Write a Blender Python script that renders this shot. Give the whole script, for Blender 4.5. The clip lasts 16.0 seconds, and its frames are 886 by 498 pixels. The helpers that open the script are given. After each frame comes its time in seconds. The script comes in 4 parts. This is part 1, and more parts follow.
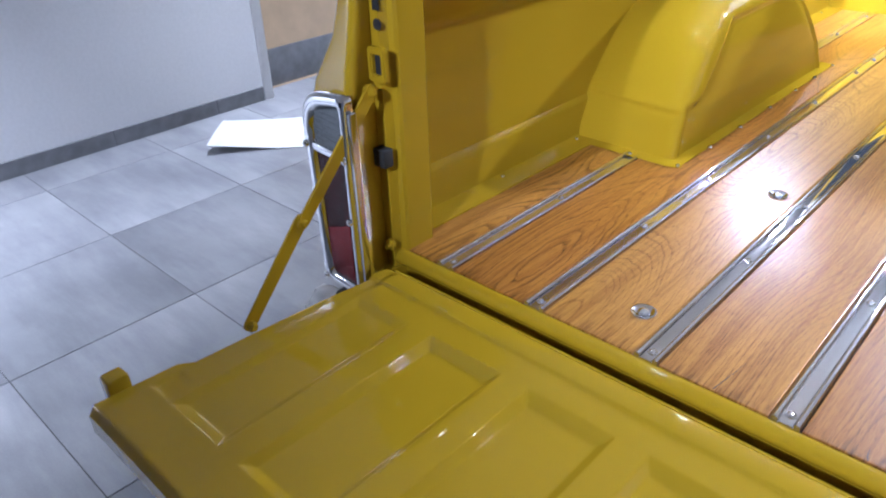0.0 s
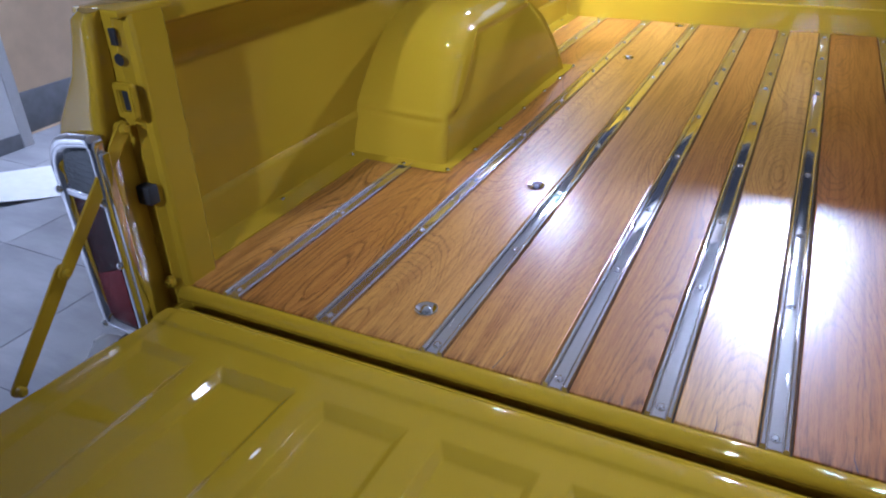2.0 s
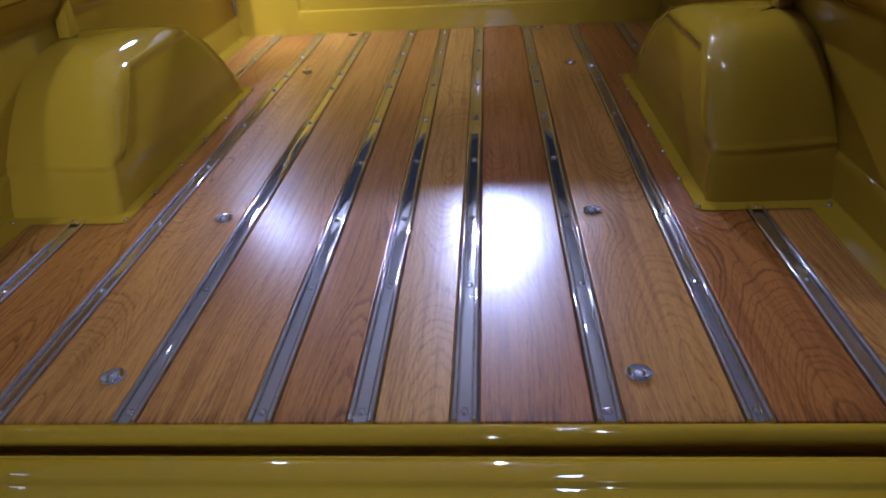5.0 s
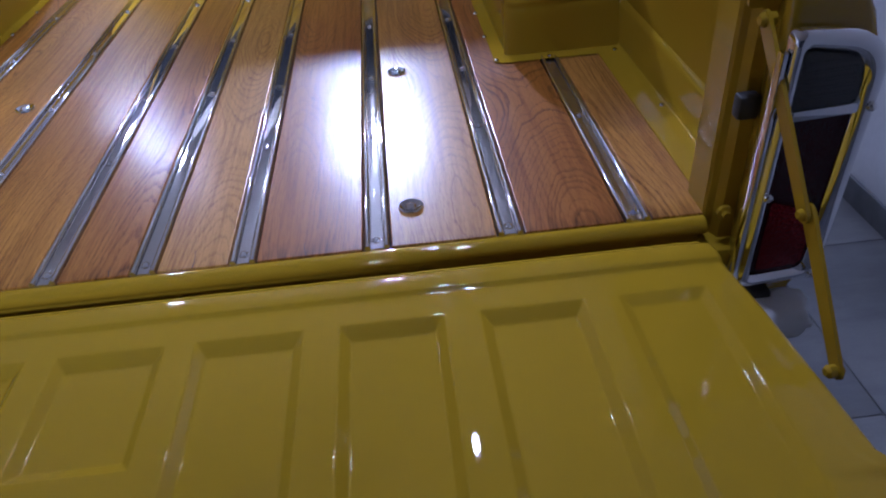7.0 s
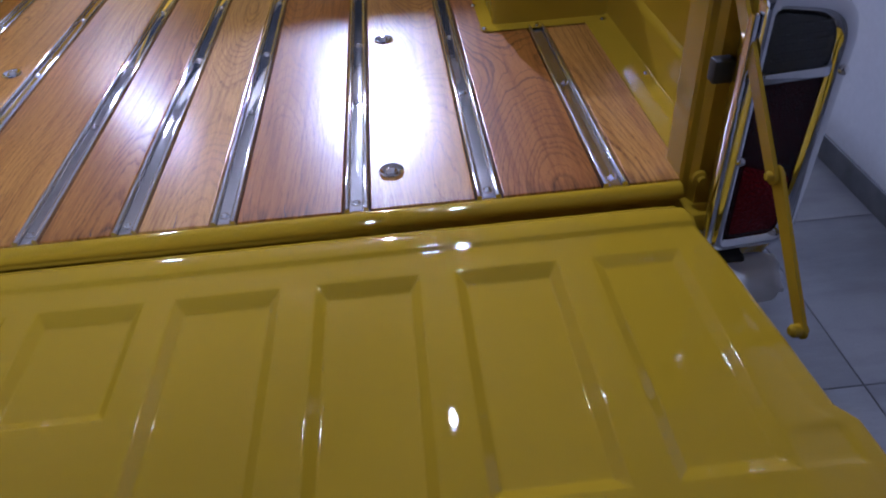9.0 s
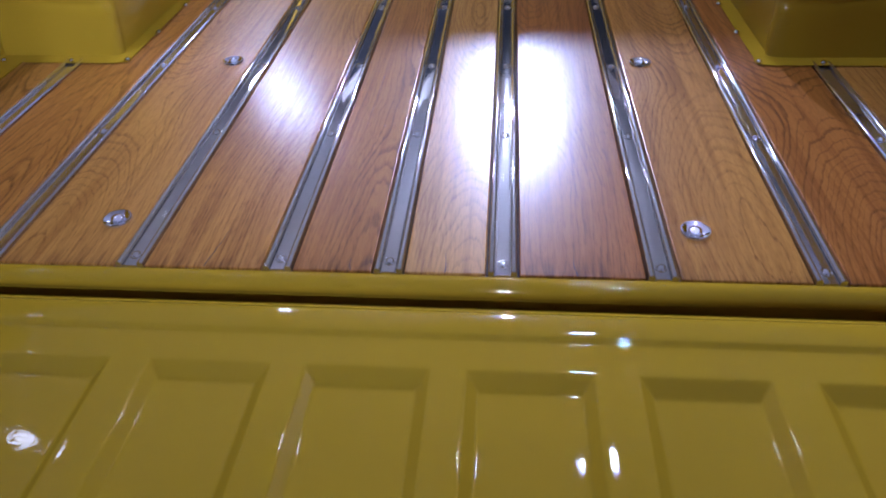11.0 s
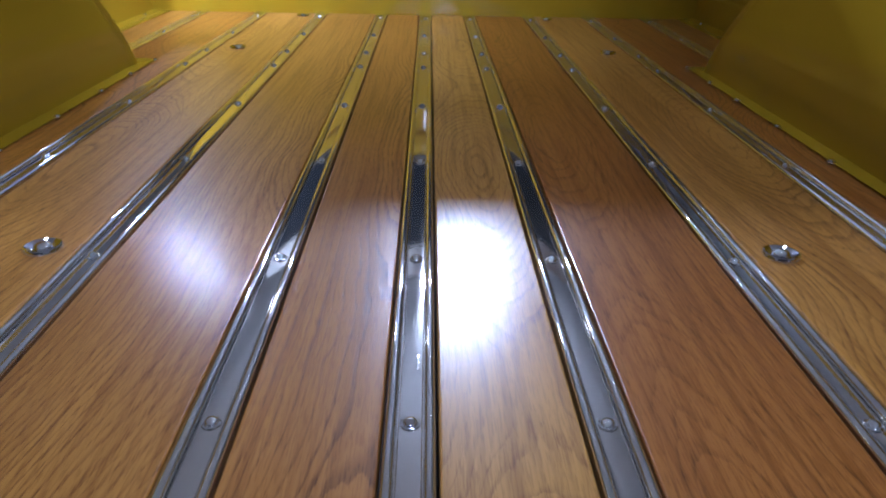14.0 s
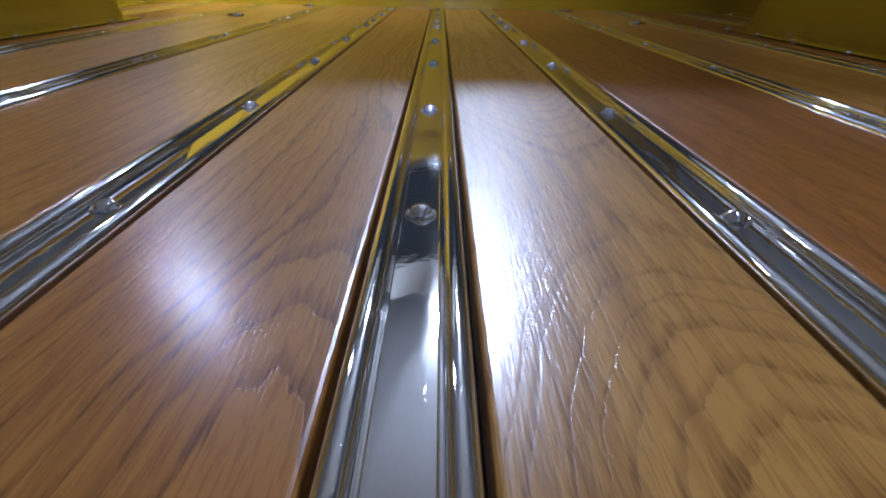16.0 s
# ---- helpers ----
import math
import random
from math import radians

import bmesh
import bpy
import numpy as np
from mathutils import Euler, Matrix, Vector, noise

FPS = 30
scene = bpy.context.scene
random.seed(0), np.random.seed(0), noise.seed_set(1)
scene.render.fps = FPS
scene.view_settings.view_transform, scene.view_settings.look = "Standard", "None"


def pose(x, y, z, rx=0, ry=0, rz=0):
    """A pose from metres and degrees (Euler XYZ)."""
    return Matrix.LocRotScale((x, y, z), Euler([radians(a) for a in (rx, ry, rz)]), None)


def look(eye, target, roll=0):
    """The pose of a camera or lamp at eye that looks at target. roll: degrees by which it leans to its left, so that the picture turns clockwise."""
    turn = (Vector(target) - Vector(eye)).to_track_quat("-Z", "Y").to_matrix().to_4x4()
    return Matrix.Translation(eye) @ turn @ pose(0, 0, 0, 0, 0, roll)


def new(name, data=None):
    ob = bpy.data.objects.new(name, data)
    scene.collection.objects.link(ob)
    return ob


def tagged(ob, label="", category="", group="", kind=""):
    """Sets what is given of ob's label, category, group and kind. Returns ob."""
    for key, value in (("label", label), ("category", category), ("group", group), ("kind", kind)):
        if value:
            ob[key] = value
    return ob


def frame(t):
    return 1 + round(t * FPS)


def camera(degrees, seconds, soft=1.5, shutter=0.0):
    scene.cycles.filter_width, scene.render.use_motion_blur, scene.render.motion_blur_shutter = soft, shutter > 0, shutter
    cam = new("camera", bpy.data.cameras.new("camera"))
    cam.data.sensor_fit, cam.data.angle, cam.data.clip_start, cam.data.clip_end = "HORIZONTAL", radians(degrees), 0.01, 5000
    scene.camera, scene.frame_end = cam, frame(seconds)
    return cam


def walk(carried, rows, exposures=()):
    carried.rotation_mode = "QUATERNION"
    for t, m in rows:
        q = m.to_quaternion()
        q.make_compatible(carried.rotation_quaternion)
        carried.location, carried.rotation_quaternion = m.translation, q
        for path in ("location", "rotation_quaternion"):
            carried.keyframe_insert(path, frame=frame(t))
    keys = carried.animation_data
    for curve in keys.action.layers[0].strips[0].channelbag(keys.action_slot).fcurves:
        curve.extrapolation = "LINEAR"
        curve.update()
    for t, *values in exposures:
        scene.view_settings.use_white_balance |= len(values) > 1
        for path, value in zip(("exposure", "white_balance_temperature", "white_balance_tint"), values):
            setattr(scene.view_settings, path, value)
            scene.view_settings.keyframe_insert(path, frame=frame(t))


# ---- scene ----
cam = camera(63.4, 16.0, soft=2.1)

PATH = [
    (0, (0.01, -0.754, 0.639), (-1.187, 0.489, -0.373), -1.9),
    (0.5, (0.021, -0.754, 0.644), (-1.126, 0.527, -0.377), -1.9),
    (1, (0.039, -0.77, 0.648), (-1.027, 0.588, -0.361), -1.6),
    (1.5, (0.064, -0.77, 0.652), (-0.899, 0.679, -0.334), -1.8),
    (2, (0.074, -0.752, 0.649), (-0.715, 0.803, -0.332), -1.6),
    (2.5, (0.09, -0.72, 0.65), (-0.583, 0.896, -0.318), -1.6),
    (3, (0.117, -0.701, 0.654), (-0.452, 0.966, -0.293), -1.7),
    (3.2, (0.129, -0.701, 0.66), (-0.403, 0.982, -0.279), -1.7),
    (5.3, (0.207, -0.727, 0.664), (0.116, 1.005, -0.332), -3.3),
    (5.5, (0.228, -0.732, 0.657), (0.167, 0.988, -0.362), -3.2),
    (6, (0.285, -0.756, 0.638), (0.312, 0.933, -0.435), -3.6),
    (6.5, (0.342, -0.791, 0.621), (0.392, 0.853, -0.516), -4.0),
    (7, (0.387, -0.829, 0.604), (0.459, 0.768, -0.598), -4.7),
    (7.5, (0.404, -0.854, 0.6), (0.482, 0.724, -0.627), -4.6),
    (8, (0.419, -0.858, 0.592), (0.499, 0.71, -0.648), -5.0),
    (8.2, (0.423, -0.859, 0.591), (0.505, 0.706, -0.652), -5.0),
    (10.3, (0.298, -0.786, 0.586), (0.262, 0.775, -0.664), -1.3),
    (10.5, (0.251, -0.753, 0.582), (0.183, 0.805, -0.67), -1.1),
    (11, (0.136, -0.669, 0.562), (-0.022, 0.893, -0.677), -2.2),
    (11.5, (0.084, -0.565, 0.545), (-0.07, 0.991, -0.703), -1.4),
    (12, (0.062, -0.398, 0.535), (-0.098, 1.174, -0.692), -2.0),
    (12.5, (0.027, -0.307, 0.514), (-0.098, 1.282, -0.694), -1.8),
    (13, (0.001, -0.222, 0.51), (-0.015, 1.436, -0.609), 0.0),
    (13.5, (0.009, -0.141, 0.446), (0.046, 1.607, -0.526), 0.6),
    (14, (0.01, -0.068, 0.33), (0.057, 1.731, -0.542), 1.2),
    (14.5, (0.0, -0.039, 0.252), (0.035, 1.77, -0.6), 0.8),
    (15, (-0.002, -0.008, 0.186), (0.042, 1.838, -0.584), 1.4),
    (15.5, (-0.001, 0.02, 0.134), (0.035, 1.881, -0.598), 0.9),
    (16, (0.007, 0.031, 0.098), (0.026, 1.898, -0.619), 1.2),
]
EXPOSURE = [  # seconds, stops, kelvin, tint
    (0.0, 1.08, 5350, 11), (1.0, 1.05, 5250, 12), (1.5, 0.88, 5050, 14), (2.5, 0.22, 4850, 19), (3.2, 0.0, 4850, 21), (5.5, -0.42, 4900, 29),
    (6.5, -0.34, 4900, 28), (7.0, -0.11, 4950, 25), (7.5, 0.12, 5050, 25), (8.2, 0.21, 5100, 25), (11.0, 0.17, 4900, 27), (12.5, 0.09, 4850, 20),
    (14.0, -0.24, 4950, 13), (15.0, -0.55, 4980, 10), (16.0, -0.50, 5100, 9)]
walk(cam, [(t, look(eye, target, roll)) for t, eye, target, roll in PATH], EXPOSURE)

# ---- light ----
G = -0.72          # showroom floor below the wooden bed floor
CEIL = 1.78        # ceiling
FRONT = 2.335      # bulkhead
world = bpy.data.worlds.new("room_air")
scene.world = world
world.use_nodes = True
world.node_tree.nodes["Background"].inputs[0].default_value = (0.9, 0.93, 1.0, 1)
world.node_tree.nodes["Background"].inputs[1].default_value = 0.02


def spot_lamp(name, x, y, watts, size, aim=None, color=(1, 0.97, 0.93), spread=150):
    """A round disc light just under the ceiling, for an inferred lamp or an added fill."""
    data = bpy.data.lights.new(name, "AREA")
    data.shape, data.size, data.energy, data.color = "DISK", size, watts, color
    data.spread = radians(spread)
    ob = new(name, data)
    eye = (x, y, CEIL - 0.03)
    ob.matrix_world = look(eye, aim or (x, y + 0.001, 0))
    return ob


COOL = (0.86, 0.90, 1.0)
VIOLET = (0.82, 0.85, 1.0)
PLAIN = (0.95, 0.94, 1.0)
# violet and unaimed cool lamps follow glints; the others are added fill
LAMPS = [  # x, y, watts, diameter, tint, aim, spread
    (0.20, 3.75, 25, 0.06, VIOLET, (0.12, 0.30, 0), 95),
    (-1.40, 3.90, 3.6, 0.12, VIOLET, (-0.42, 0.50, 0), 95),
    (0.46, 0.98, 2.0, 0.09, COOL, None, 90),
    # added fill over the gate, no source known
    (0.57, 0.05, 1.25, 0.05, COOL, (0.50, -0.15, 0), 64),
    (-1.80, 1.00, 1.5, 0.07, COOL, None, 90),
    # added to light the wheelhouses' rear faces
    (0.15, -2.70, 4.6, 0.09, COOL, (-0.40, 1.00, 0.20), 34),
    # three added fills for the left wall and floor
    (-3.30, 1.50, 9.0, 0.20, PLAIN, None, 84),
    (-3.10, -1.20, 21, 0.20, PLAIN, None, 84),
    (-2.80, 3.40, 16, 0.20, PLAIN, None, 84),
    # two added on the bulkhead's left, then one on the east wall
    (-0.55, 1.75, 8.5, 0.07, COOL, (-0.48, 2.22, 0.0), 72),
    (-0.80, 1.45, 2.5, 0.07, COOL, (-0.80, 2.32, 0.20), 34),
    (1.35, 1.90, 0.6, 0.07, COOL, (1.76, 1.10, 0.4), 60),
    (0.50, 2.60, 0.25, 0.02, COOL, None, 120),
    (-1.65, 2.45, 0.3, 0.02, COOL, None, 120),
    (0.10, 2.97, 0.25, 0.02, COOL, None, 120),
    # added fill on the left wheelhouse
    (-0.92, 0.80, 0.8, 0.07, COOL, (-0.68, 0.72, 0.15), 50),
]
for lx, ly, w, d, tint, aim, spread in LAMPS:
    spot_lamp("ceiling_or_fill_light", lx, ly, w, d, aim, tint, spread)


# ---- materials ----
def mat(name):
    m = bpy.data.materials.new(name)
    m.use_nodes = True
    nt = m.node_tree
    return m, nt, nt.nodes["Principled BSDF"]


def math_node(nt, op, a, b=None):
    n = nt.nodes.new("ShaderNodeMath")
    n.operation = op
    for i, v in enumerate((a, b)):
        if v is None:
            continue
        if isinstance(v, (int, float)):
            n.inputs[i].default_value = v
        else:
            nt.links.new(v, n.inputs[i])
    return n.outputs[0]


def noise_node(nt, vec, scale, detail=4, rough=0.5):
    n = nt.nodes.new("ShaderNodeTexNoise")
    n.inputs["Scale"].default_value = scale
    n.inputs["Detail"].default_value = detail
    n.inputs["Roughness"].default_value = rough
    nt.links.new(vec, n.inputs["Vector"])
    return n.outputs["Fac"]


def ramp(nt, fac, stops):
    n = nt.nodes.new("ShaderNodeValToRGB")
    el = n.color_ramp.elements
    while len(el) < len(stops):
        el.new(0.5)
    for e, (p, c) in zip(el, stops):
        e.position = p
        e.color = (*c, 1) if len(c) == 3 else c
    nt.links.new(fac, n.inputs[0])
    return n.outputs[0]


def mix(nt, blend, fac, a, b):
    n = nt.nodes.new("ShaderNodeMix")
    n.data_type = "RGBA"
    n.blend_type = blend
    for sock, v in ((n.inputs[0], fac), (n.inputs[6], a), (n.inputs[7], b)):
        if isinstance(v, (int, float)):
            sock.default_value = v
        elif isinstance(v, tuple):
            sock.default_value = (*v, 1)
        else:
            nt.links.new(v, sock)
    return n.outputs[2]


def obj_coords(nt, scale=(1, 1, 1)):
    tc = nt.nodes.new("ShaderNodeTexCoord")
    mp = nt.nodes.new("ShaderNodeMapping")
    mp.inputs["Scale"].default_value = scale
    nt.links.new(tc.outputs["Object"], mp.inputs[0])
    return mp.outputs[0]


def bump(nt, height, bsdf, strength=0.1, dist=0.001, coat=False):
    n = nt.nodes.new("ShaderNodeBump")
    n.inputs["Strength"].default_value = strength
    n.inputs["Distance"].default_value = dist
    nt.links.new(height, n.inputs["Height"])
    nt.links.new(n.outputs[0], bsdf.inputs["Normal"])
    if coat:
        nt.links.new(n.outputs[0], bsdf.inputs["Coat Normal"])


def plain(name, color, rough=0.5, metal=0.0, grain=0.06, scale=30.0, relief=0.05):
    """A surface with slight tone variation and fine relief."""
    m, nt, b = mat(name)
    v = obj_coords(nt)
    f = noise_node(nt, v, scale, 5)
    g = noise_node(nt, v, scale * 0.08, 3)
    lo = tuple(c * (1 - grain) for c in color)
    hi = tuple(min(1, c * (1 + grain)) for c in color)
    c1 = ramp(nt, f, [(0.3, lo), (0.7, hi)])
    c2 = mix(nt, "MULTIPLY", 0.5, c1, ramp(nt, g, [(0.3, (1 - grain,) * 3), (0.7, (1, 1, 1))]))
    nt.links.new(c2, b.inputs["Base Color"])
    b.inputs["Roughness"].default_value = rough
    b.inputs["Metallic"].default_value = metal
    bump(nt, f, b, relief, 0.001)
    return m


def paint_material():
    """Mustard-gold enamel under clear lacquer, with orange peel."""
    m, nt, b = mat("mustard_enamel")
    v = obj_coords(nt)
    g = noise_node(nt, v, 3.0, 3)
    c = ramp(nt, g, [(0.3, (0.354, 0.218, 0.006)), (0.7, (0.376, 0.233, 0.008))])
    nt.links.new(c, b.inputs["Base Color"])
    b.inputs["Roughness"].default_value = 0.5
    b.inputs["Specular IOR Level"].default_value = 0.0
    b.inputs["Coat IOR"].default_value = 1.5
    b.inputs["Coat Weight"].default_value = 1.0
    b.inputs["Coat Roughness"].default_value = 0.025
    bump(nt, noise_node(nt, v, 190.0, 2), b, 0.05, 0.0006, coat=True)
    return m


def wood_material(name, early, late, freq, pith, depth, swell, crest, length=0.95, gloss=0.195):
    """Varnished plain-sawn oak. The rings of a log whose pith runs below the board: pith is its offset across the
    board, depth its mean depth, swell the rise and fall of that depth along the board round the place crest."""
    m, nt, b = mat(name)
    tc = nt.nodes.new("ShaderNodeTexCoord")
    info = nt.nodes.new("ShaderNodeObjectInfo")
    rnd = info.outputs["Random"]
    sep = nt.nodes.new("ShaderNodeSeparateXYZ")
    nt.links.new(tc.outputs["Object"], sep.inputs[0])
    shift = nt.nodes.new("ShaderNodeCombineXYZ")
    nt.links.new(math_node(nt, "MULTIPLY", rnd, 31.0), shift.inputs[0])
    nt.links.new(math_node(nt, "MULTIPLY", rnd, 17.0), shift.inputs[1])
    nt.links.new(math_node(nt, "MULTIPLY", rnd, 7.0), shift.inputs[2])
    add = nt.nodes.new("ShaderNodeVectorMath")
    add.operation = "ADD"
    nt.links.new(tc.outputs["Object"], add.inputs[0])
    nt.links.new(shift.outputs[0], add.inputs[1])

    def stretched(sx, sy):
        mp = nt.nodes.new("ShaderNodeMapping")
        mp.inputs["Scale"].default_value = (sx, sy, sx)
        nt.links.new(add.outputs[0], mp.inputs[0])
        return mp.outputs[0]

    def plus(p, q):
        return math_node(nt, "ADD", p, q)

    def times(p, q):
        return math_node(nt, "MULTIPLY", p, q)

    def centred(f, amount):
        return times(math_node(nt, "SUBTRACT", f, 0.5), amount)

    drift = noise_node(nt, stretched(1.0, 1.4), 1.0, 2, 0.45)
    wander = noise_node(nt, stretched(2.0, 2.2), 1.0, 2, 0.45)
    wobble = noise_node(nt, stretched(24.0, 5.0), 1.0, 3, 0.55)
    jag = noise_node(nt, stretched(330.0, 12.0), 1.0, 3, 0.6)
    dx = math_node(nt, "SUBTRACT", plus(sep.outputs[0], centred(drift, 0.10)), pith)
    wave = math_node(nt, "SINE", times(math_node(nt, "SUBTRACT", sep.outputs[1], crest), 2 * math.pi / length))
    deep = plus(plus(times(wave, swell), depth), centred(wander, 0.055))
    r = math_node(nt, "SQRT", plus(times(dx, dx), plus(times(deep, deep), 0.00012)))
    rings = plus(times(r, freq), centred(wobble, 2.6))
    # uneven years: the spacing of the rings varies
    years = nt.nodes.new("ShaderNodeCombineXYZ")
    nt.links.new(times(rings, 0.42), years.inputs[0])
    nt.links.new(times(rnd, 90.0), years.inputs[1])
    rings = plus(rings, centred(noise_node(nt, years.outputs[0], 1.0, 2, 0.5), 1.9))
    rings = plus(rings, centred(jag, 0.34))
    ring = math_node(nt, "FRACT", rings)
    ident = math_node(nt, "FLOOR", rings)
    dice = nt.nodes.new("ShaderNodeTexWhiteNoise")
    dice.noise_dimensions = "2D"
    pair = nt.nodes.new("ShaderNodeCombineXYZ")
    nt.links.new(ident, pair.inputs[0])
    nt.links.new(times(rnd, 50.0), pair.inputs[1])
    nt.links.new(pair.outputs[0], dice.inputs["Vector"])
    # the porous dark wood begins sharply at each ring and fades out; wide here and thin there
    fade = noise_node(nt, stretched(14.0, 3.0), 1.0, 4, 0.6)
    broad = plus(plus(0.10, centred(fade, 0.55)), times(dice.outputs["Value"], 0.42))
    lean = math_node(nt, "DIVIDE", ring, math_node(nt, "MAXIMUM", broad, 0.12))
    band = ramp(nt, lean, [(0.0, (0.15,) * 3), (0.10, (0.95,) * 3), (0.45, (0.70,) * 3), (1.0, (0.0,) * 3)])
    calm = noise_node(nt, stretched(8.0, 1.8), 1.0, 3, 0.55)
    strength = ramp(nt, calm, [(0.38, (0.92,) * 3), (0.70, (0.30,) * 3)])
    band = mix(nt, "MULTIPLY", 1.0, band, strength)
    weight = ramp(nt, dice.outputs["Color"], [(0.0, (0.60,) * 3), (0.7, (1.0,) * 3)])
    band = mix(nt, "MULTIPLY", 1.0, band, weight)
    tone = mix(nt, "MIX", times(band, 0.76), early, late)
    # vessels: fine dark dashes along the grain, most of them in the dark bands
    pores = noise_node(nt, stretched(900.0, 46.0), 1.0, 2, 0.6)
    dash = ramp(nt, pores, [(0.40, (0.34, 0.25, 0.18)), (0.48, (1, 1, 1))])
    c = mix(nt, "MULTIPLY", plus(0.34, times(band, 0.55)), tone, dash)
    streak = noise_node(nt, stretched(110.0, 3.0), 1.0, 4, 0.6)
    c = mix(nt, "MULTIPLY", 0.75, c, ramp(nt, streak, [(0.36, (0.62, 0.55, 0.47)), (0.55, (1, 1, 1))]))
    patch = noise_node(nt, stretched(7.0, 1.3), 1.0, 4, 0.55)
    c = mix(nt, "MULTIPLY", 0.75, c, ramp(nt, patch, [(0.3, (0.70, 0.64, 0.58)), (0.62, (1.0, 1.0, 1.0))]))
    # dark water stains that creep along the grain from the board's rear end
    end = math_node(nt, "SUBTRACT", sep.outputs[1], -FRONT / 2 - 0.004)
    creep = times(noise_node(nt, stretched(46.0, 4.0), 1.0, 3, 0.6), 0.17)
    stain = ramp(nt, math_node(nt, "SUBTRACT", math_node(nt, "SUBTRACT", creep, 0.054), end), [(0.0, (0,) * 3), (0.045, (1,) * 3)])
    soft = noise_node(nt, stretched(150.0, 14.0), 1.0, 3, 0.6)
    c = mix(nt, "MULTIPLY", times(stain, ramp(nt, soft, [(0.35, (0.9,) * 3), (0.62, (0.15,) * 3)])), c, (0.30, 0.25, 0.24))
    nt.links.new(c, b.inputs["Base Color"])
    b.inputs["Roughness"].default_value = 0.36
    b.inputs["Specular IOR Level"].default_value = 0.10
    b.inputs["Coat Weight"].default_value = 0.54
    b.inputs["Coat Roughness"].default_value = gloss
    fine = math_node(nt, "SUBTRACT", times(pores, 0.75), times(band, 0.34))
    bump(nt, fine, b, 0.30, 0.0005, coat=True)
    return m


def polished(name, color=(0.72, 0.73, 0.75), rough=0.07, smear=0.05, metal=1.0, wave=0.0):
    m, nt, b = mat(name)
    v = obj_coords(nt, (40, 3, 40))
    n1 = noise_node(nt, v, 1.0, 4)
    v2 = obj_coords(nt)
    n2 = noise_node(nt, v2, 55.0, 3)
    b.inputs["Base Color"].default_value = (*color, 1)
    b.inputs["Metallic"].default_value = metal
    rr = math_node(nt, "ADD", rough, math_node(nt, "MULTIPLY", math_node(nt, "MULTIPLY", n1, n2), smear))
    nt.links.new(rr, b.inputs["Roughness"])
    scratch = noise_node(nt, obj_coords(nt, (700, 9, 700)), 1.0, 3, 0.6)
    dents = noise_node(nt, obj_coords(nt, (220, 150, 220)), 1.0, 2, 0.5)
    relief = math_node(nt, "ADD", math_node(nt, "ADD", n1, math_node(nt, "MULTIPLY", scratch, 0.25)), math_node(nt, "MULTIPLY", dents, wave))
    bump(nt, relief, b, 0.02, 0.0004)
    return m


def tile_material():
    m, nt, b = mat("grey_stoneware")
    tc = nt.nodes.new("ShaderNodeTexCoord")
    info = nt.nodes.new("ShaderNodeObjectInfo")
    off = nt.nodes.new("ShaderNodeVectorMath")
    off.operation = "ADD"
    comb = nt.nodes.new("ShaderNodeCombineXYZ")
    nt.links.new(math_node(nt, "MULTIPLY", info.outputs["Random"], 40.0), comb.inputs[0])
    nt.links.new(math_node(nt, "MULTIPLY", info.outputs["Random"], 23.0), comb.inputs[1])
    nt.links.new(tc.outputs["Object"], off.inputs[0])
    nt.links.new(comb.outputs[0], off.inputs[1])
    cloud = noise_node(nt, off.outputs[0], 1.4, 5, 0.55)
    mp = nt.nodes.new("ShaderNodeMapping")
    mp.inputs["Scale"].default_value = (1.3, 5.5, 1.0)
    mp.inputs["Rotation"].default_value = (0, 0, 0.5)
    nt.links.new(off.outputs[0], mp.inputs[0])
    veins = noise_node(nt, mp.outputs[0], 1.0, 6, 0.65)
    grain = noise_node(nt, off.outputs[0], 160.0, 2)
    c = ramp(nt, cloud, [(0.34, (0.25, 0.255, 0.27)), (0.66, (0.42, 0.425, 0.44))])
    c = mix(nt, "MULTIPLY", 0.7, c, ramp(nt, veins, [(0.36, (0.62, 0.62, 0.65)), (0.58, (1, 1, 1))]))
    c = mix(nt, "MULTIPLY", 0.4, c, ramp(nt, grain, [(0.3, (0.85, 0.85, 0.85)), (0.7, (1, 1, 1))]))
    nt.links.new(c, b.inputs["Base Color"])
    nt.links.new(ramp(nt, cloud, [(0.3, (0.30,) * 3), (0.7, (0.45,) * 3)]), b.inputs["Roughness"])
    bump(nt, veins, b, 0.08, 0.001)
    return m


def lens_material(name, color, rough=0.08, scale=600.0, transmission=0.6):
    m, nt, b = mat(name)
    v = obj_coords(nt)
    vor = nt.nodes.new("ShaderNodeTexVoronoi")
    vor.inputs["Scale"].default_value = scale
    nt.links.new(v, vor.inputs["Vector"])
    b.inputs["Base Color"].default_value = (*color, 1)
    b.inputs["Roughness"].default_value = rough
    b.inputs["Transmission Weight"].default_value = transmission
    b.inputs["Specular IOR Level"].default_value = 0.3
    bump(nt, vor.outputs["Distance"], b, 0.5, 0.002)
    return m


PAINT = paint_material()
CHROME = polished("polished_stainless", (0.80, 0.775, 0.73), 0.022, 0.05, 0.96, 4.0)
CHROME_BRIGHT = polished("chrome_plate", (0.80, 0.81, 0.83), 0.03, 0.03)
BOLT = polished("stainless_bolt", (0.86, 0.86, 0.86), 0.10, 0.08)
